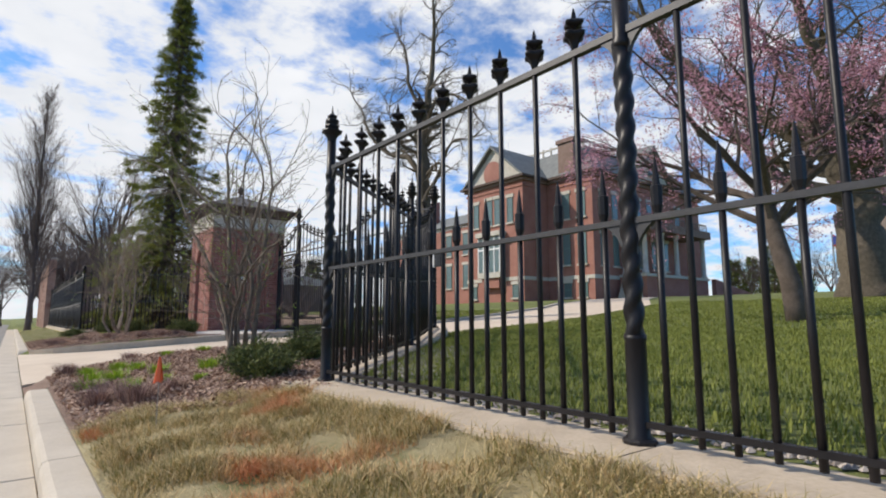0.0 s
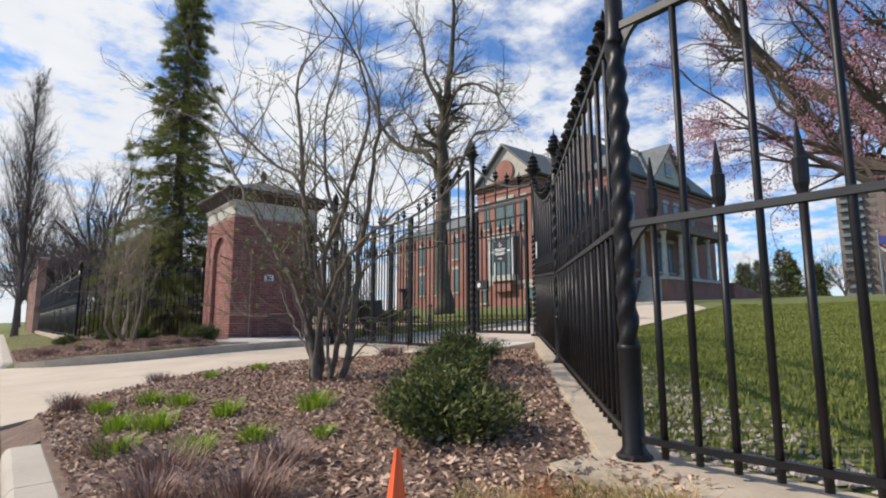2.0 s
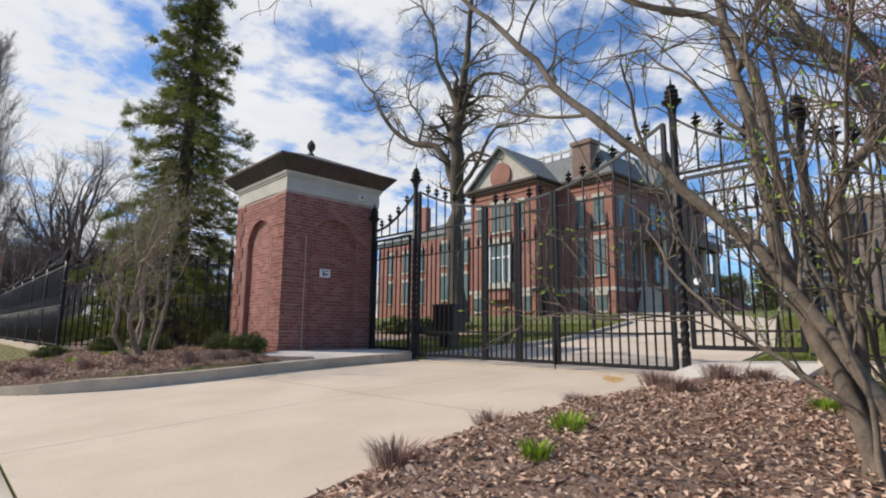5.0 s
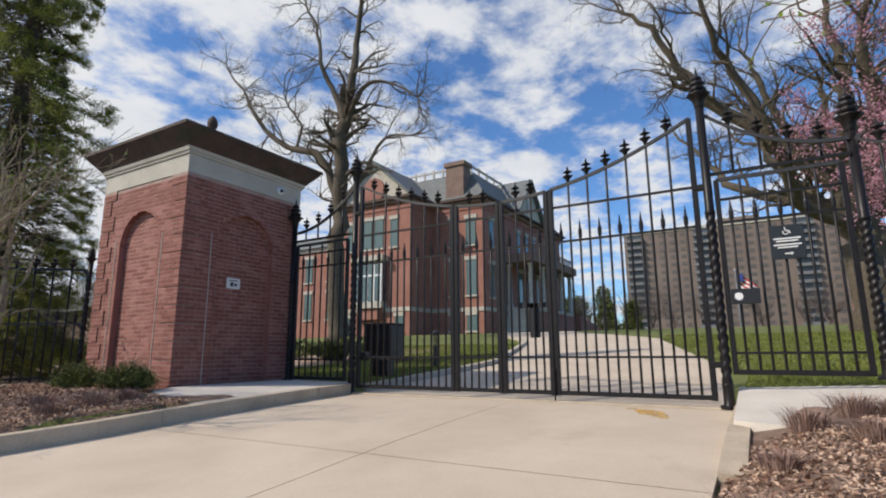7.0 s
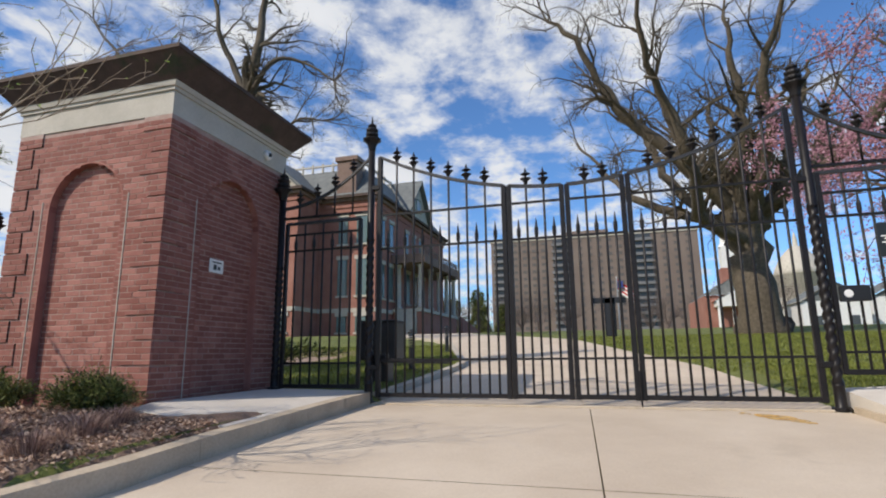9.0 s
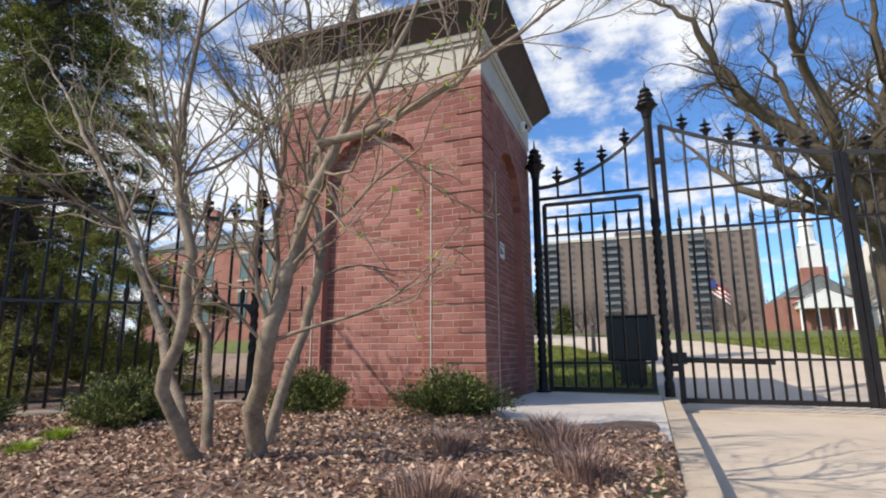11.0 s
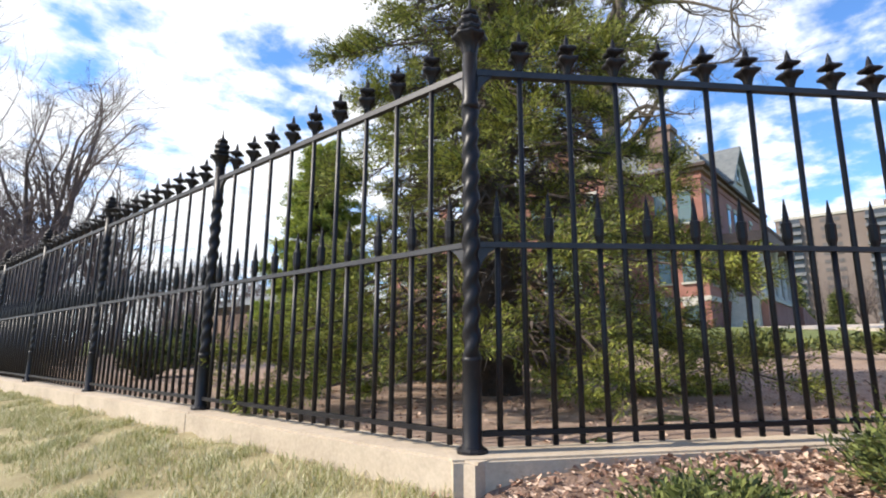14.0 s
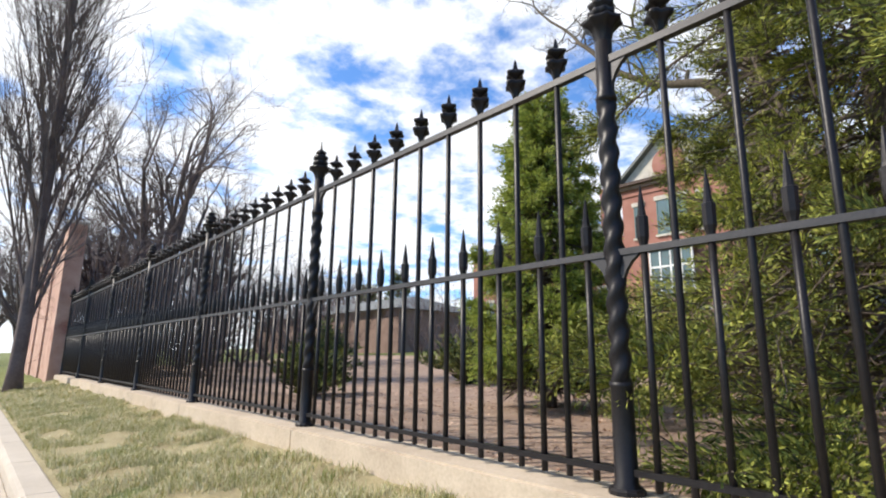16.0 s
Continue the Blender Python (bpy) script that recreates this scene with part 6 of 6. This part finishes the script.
shrub_buds(near_shrub, rng, tips)
rng, tips = random.Random(202), []
far_shrub = thing("bare_shrub", 3.1, 21.2, land(3.1, 21.2) - 0.03, "large leafless multi-stemmed shrub before the brick pier", "shrub")
tips += shrub_stem(far_shrub, rng, [(-0.06, 0.21, 0.00), (0.20, 0.93, 0.97), (0.20, 1.23, 1.49), (0.20, 1.53, 2.02), (0.20, 1.84, 2.39), (0.20, 2.21, 2.92)], 0.041)
tips += shrub_stem(far_shrub, rng, [(-0.05, 0.13, 0.00), (0.10, 0.31, 0.66), (0.10, 0.53, 1.33), (0.10, 0.70, 1.81), (0.10, 0.82, 2.33)], 0.038)
tips += shrub_stem(far_shrub, rng, [(-0.20, 0.00, 0.00), (-0.48, 0.04, 0.47), (-0.48, -0.08, 1.05), (-0.48, 0.02, 1.51), (-0.48, 0.10, 1.77), (-0.48, 0.10, 2.30)], 0.046)
tips += shrub_stem(far_shrub, rng, [(0.10, -0.10, 0.00), (0.20, -0.14, 0.58), (0.20, -0.14, 1.30), (0.20, -0.16, 1.93), (0.20, -0.18, 2.62)], 0.032)
tips += shrub_stem(far_shrub, rng, [(0.15, -0.15, 0.00), (0.30, -0.38, 1.00), (0.30, -0.45, 1.37), (0.30, -0.34, 2.03), (0.30, -0.50, 2.56)], 0.041)
tips += shrub_stem(far_shrub, rng, [(-0.05, -0.25, 0.00), (-0.35, -0.53, 0.62), (-0.35, -0.68, 1.13), (-0.35, -0.83, 1.62), (-0.35, -1.06, 2.04)], 0.061)
tips += shrub_stem(far_shrub, rng, [(-0.35, -0.84, 1.87), (-0.35, -1.25, 1.94), (-0.35, -1.63, 2.09), (-0.35, -1.89, 2.25)], 0.030)

shrub_buds(far_shrub, rng, tips)

# flowering plum
rng = random.Random(301)
plum = thing("plum_tree", 15.2, 5.0, land(15.2, 5.0) - 0.08, "purple-leaf plum in pink blossom on the lawn", "tree")
b = Build()
pts, rad, d = wander(rng, (0, 0, 0), (0, 0, 1), 3.0, 0.26, 0.2, 6, 0.05)
b.tube(pts, rad, 10)
part("trunk", b, DARKBARK, plum, "", None, True)
crown, tips = Build(), []
PLUM = ((4, 0.6, 0.72, 0.12, 0.02, 6, 6), (4, 0.65, 0.66, 0.15, 0.0, 5, 5), (4, 0.7, 0.6, 0.18, -0.02, 4, 4), (0, 0, 0, 0.2, -0.03, 3, 3))
for k in range(10):
    a = 6.283 * k / 10 + rng.uniform(-0.3, 0.3)
    o = rng.uniform(0.7, 1.5)
    grow(crown, rng, pts[-1 - k % 2], (math.cos(a) * o, math.sin(a) * o, 1), 3.9, 0.11, 0, PLUM, tips)
part("crown", crown, DARKBARK, plum)
leaf = Build()
for p in tips:
    for _ in range(17):
        c = p + Vector((rng.gauss(0, 0.11), rng.gauss(0, 0.11), rng.gauss(0, 0.11)))
        d = Vector((rng.gauss(0, 1), rng.gauss(0, 1), rng.gauss(0, 1))).normalized()
        e = d.orthogonal().normalized() * rng.uniform(0.02, 0.034)
        leaf.quad(c, c + d * 0.035 + e, c + d * 0.07, c + d * 0.035 - e)
part("blossom", leaf, BLOSSOM, plum, "mauve-pink blossom")


# ---- ground cover ----
def blades(name, mat, spots, label, category, hmin, hmax, width, lean=0.5, seed=1):
    rng = random.Random(seed)
    b = Build()
    for x, y in spots:
        z = land(x, y)
        h, a = rng.uniform(hmin, hmax), rng.uniform(0, 6.283)
        dx, dy = math.cos(a), math.sin(a)
        k = rng.uniform(0.1, lean) * h
        w = width * rng.uniform(0.7, 1.3)
        px, py = -dy * w, dx * w
        kk = len(b.v)
        b.v += [(x - px, y - py, z), (x + px, y + py, z), (x + dx * k * 0.4 + px * 0.7, y + dy * k * 0.4 + py * 0.7, z + h * 0.6), (x + dx * k * 0.4 - px * 0.7, y + dy * k * 0.4 - py * 0.7, z + h * 0.6), (x + dx * k, y + dy * k, z + h)]
        b.f += [(kk, kk + 1, kk + 2, kk + 3), (kk + 3, kk + 2, kk + 4)]
    return stuff(name, b, mat, label, category)


def scatter(rng, n, x0, x1, y0, y1, keep=None, clump=0.0):
    out = []
    while len(out) < n:
        x, y = rng.uniform(x0, x1), rng.uniform(y0, y1)
        if clump and noise.noise(Vector((x * 2.6, y * 2.6, 3))) < rng.uniform(-clump, clump):
            continue
        if keep is None or keep(x, y):
            out.append((x, y))
    return out


rng = random.Random(401)
blades("verge_grass", DRYGRASS, scatter(rng, 60000, 0.7, 2.34, -0.5, 5.7, lambda x, y: y < 5.75 - 0.35 * (x - 0.7) + 0.3 * math.sin(x * 7), 0.35), "dry straw-coloured grass with orange-brown patches", "grass", 0.03, 0.11, 0.003, 2.2, 2)
blades("verge_grass", PALEGRASS, scatter(rng, 60000, 0.7, 2.18, 25.9, 40.0, None, 0.3), "pale short spring grass with green tufts", "grass", 0.03, 0.10, 0.0035, 1.3, 3)
blades("verge_grass", PALEGRASS, scatter(rng, 9000, 0.7, 2.18, 40.0, 48.0), "pale short spring grass with green tufts", "grass", 0.03, 0.09, 0.007, 1.2, 4)
blades("lawn_grass", GRASS, scatter(rng, 90000, 2.98, 13.0, -1.5, 12.0, lambda x, y: y < near_fence_y(x) - 0.3 if x < 8.2 else y < drive_near(x) - 0.1), "short mown green lawn grass", "grass", 0.035, 0.07, 0.005, 0.9, 5)
blades("lawn_grass", GRASS, scatter(rng, 40000, 13.0, 30.0, 2.0, 16.0, lambda x, y: y < drive_near(x) - 0.1), "short mown green lawn grass", "grass", 0.04, 0.08, 0.011, 0.9, 6)
blades("lawn_grass", GRASS, scatter(rng, 30000, 8.4, 24.0, 18.5, 30.0, lambda x, y: y > drive_far(x) + 0.2 and not (x < 17 and y > 23.2)), "short mown green lawn grass", "grass", 0.04, 0.08, 0.009, 0.9, 7)


def near_bed(x, y):
    lo = max(4.6, near_fence_y(x) + 0.25) if x > 2.6 else 5.3 - 0.35 * (x - 0.7)
    return lo < y < (drive_near(x) - 0.05 if x < 5.6 else 11.0)


def far_bed(x, y):
    return drive_far(x) + 0.2 < y < (far_fence_y(x) - 0.22 if x > 2.1 else 26.0) and not (x > 4.9 and y < 20.2)


def litter(name, n, area, keep, seed, label, size=(0.009, 0.028)):
    rng = random.Random(seed)
    b = Build()
    for x, y in scatter(rng, n, *area, keep):
        z = land(x, y) + 0.03 + rng.uniform(-0.006, 0.03)
        L, a = rng.uniform(*size), rng.uniform(0, 6.283)
        w = L * rng.uniform(0.35, 0.65)
        u = Vector((math.cos(a), math.sin(a), rng.gauss(0, 0.35)))
        s = Vector((-math.sin(a), math.cos(a), rng.gauss(0, 0.35)))
        c = Vector((x, y, z))
        curl = Vector((0, 0, rng.uniform(-0.4, 0.8) * L))
        k = len(b.v)
        b.v += [tuple(c - u * L), tuple(c + s * w + curl * 0.5), tuple(c + u * L), tuple(c - s * w + curl)]
        b.f += [(k, k + 1, k + 2), (k, k + 2, k + 3)]
    return stuff(name, b, LEAVES, label, "leaf litter")


litter("leaf_litter", 44000, (0.7, 7.6, 4.4, 12.0), near_bed, 501, "dry brown fallen leaves and bark chips on the bed")
litter("leaf_litter", 44000, (0.7, 5.6, 18.5, 26.3), far_bed, 502, "dry brown fallen leaves and bark chips on the bed")
litter("leaf_litter", 9000, (2.8, 12.0, 24.0, 36.0), lambda x, y: y > far_fence_y(x) + 0.4 if x < 5.7 else True, 503, "dry brown leaves under the conifers")


def tuft(x, y, s, seed, name="daylily_clump", mat=None, label="fresh lime-green daylily clump sprouting through mulch", group="daylily clumps", n=150, h=(0.07, 0.16), w=0.005, splay=1.0):
    rng = random.Random(seed)
    t = thing(name, x, y, land(x, y) + 0.01, label, "plant", group)
    b = Build()
    for _ in range(n):
        a, r = rng.uniform(0, 6.283), rng.uniform(0, 0.13) * s
        bx, by = math.cos(a) * r, math.sin(a) * r
        hh = rng.uniform(*h) * s
        o = rng.uniform(0.15, splay) * hh
        dx, dy = math.cos(a), math.sin(a)
        px, py = -dy * w, dx * w
        k = len(b.v)
        b.v += [(bx - px, by - py, 0), (bx + px, by + py, 0), (bx + dx * o * 0.4 + px, by + dy * o * 0.4 + py, hh * 0.7), (bx + dx * o * 0.4 - px, by + dy * o * 0.4 - py, hh * 0.7), (bx + dx * o, by + dy * o, hh)]
        b.f += [(k, k + 1, k + 2, k + 3), (k + 3, k + 2, k + 4)]
    part("leaves", b, mat or LIME, t)
    return t


for k, (x, y, s) in enumerate(((1.17, 9.86, 0.9), (1.56, 9.74, 1.0), (1.73, 9.24, 1.0), (1.12, 8.72, 1.15), (1.33, 8.41, 1.25), (1.81, 8.23, 1.0), (2.3, 7.65, 1.1), (3.05, 10.82, 0.9), (2.38, 10.59, 0.7), (4.9, 9.75, 0.8), (1.0, 7.9, 1.0), (1.35, 7.4, 1.0), (1.7, 7.3, 0.8), (2.0, 6.9, 0.6), (3.0, 7.5, 0.7),
                              (3.2, 22.9, 0.75), (2.14, 22.54, 0.8), (2.79, 22.64, 0.7), (1.9, 23.76, 0.5))):
    tuft(x, y, s, 600 + k)
for k, (x, y, s) in enumerate(((0.95, 10.35, 1.3), (1.95, 11.25, 1.2), (3.3, 11.7, 1.2), (1.1, 7.0, 1.5), (1.25, 6.2, 1.6), (0.95, 6.6, 1.3), (1.6, 6.6, 1.2), (0.95, 8.0, 1.0), (6.3, 11.0, 1.5), (5.6, 11.4, 1.4), (5.2, 11.0, 1.2), (6.6, 10.7, 1.2), (4.4, 11.6, 1.1), (4.0, 19.2, 1.6), (3.4, 19.0, 1.4), (4.5, 19.4, 1.3), (3.7, 19.9, 1.2), (1.3, 20.3, 1.5), (2.0, 20.0, 1.4), (1.5, 21.2, 1.3), (1.2, 22.0, 1.2), (2.6, 19.6, 1.3))):
    tuft(x, y, s, 700 + k, "heather_clump", TWIG, "low brown dormant heather clump in the bed", "heather clumps", 420, (0.07, 0.16), 0.0024, 1.3)
# brushwood beyond the long fence
BRUSH = ((4, 0.5, 0.62, 0.14, 0.04, 4, 4), (4, 0.6, 0.6, 0.18, 0.02, 3, 3), (3, 0.6, 0.55, 0.2, 0.0, 3, 2), (0, 0, 0, 0.2, 0.0, 3, 2))
for k, (x, y) in enumerate(((8.2, 44.0), (11.0, 46.5), (9.6, 50.0), (13.0, 42.5), (15.5, 47.0), (17.0, 40.0), (7.0, 52.5), (12.5, 54.0), (19.0, 45.0), (16.5, 36.0), (20.5, 38.0), (5.6, 47.5), (4.4, 41.0), (5.2, 44.2), (4.0, 50.0), (6.4, 56.5), (4.6, 59.0), (8.0, 61.0), (10.2, 58.5), (5.0, 64.0), (7.6, 47.5))):
    bare_tree("brushwood", x, y, 0.35, 0.07, BRUSH, 900 + k, FARTWIG, "tangled leafless brown brushwood beyond the fence", limbs=11, limb_len=2.3, limb_out=0.75, category="shrub", group="brushwood")
# utility marker flag
FZ = land(1.15, 4.84)
t = thing("marker_flag", 1.15, 4.84, FZ, "small orange utility marker flag stuck in the bed", "flag")
b = Build()
b.lathe([(0.003, 0), (0.003, 0.785 - FZ)], 6)
part("wire", b, STEEL, t)
b = Build()
for k in range(10):
    fold = [(0.006 + 0.003 * (q % 2), 0.034 + 0.008 * (q % 2)) for q in (k, k + 1)]
    (r0, w0), (r1, w1) = fold
    a0, a1 = 0.52 * k, 0.52 * (k + 1)
    b.quad((r0 * math.cos(a0), r0 * math.sin(a0), 0.775 - FZ), (r1 * math.cos(a1), r1 * math.sin(a1), 0.775 - FZ), (w1 * math.cos(a1), w1 * math.sin(a1), 0.58 - FZ + 0.01 * math.sin(k + 1)), (w0 * math.cos(a0), w0 * math.sin(a0), 0.58 - FZ + 0.01 * math.sin(k)))
part("flag", b, ORANGE, t)
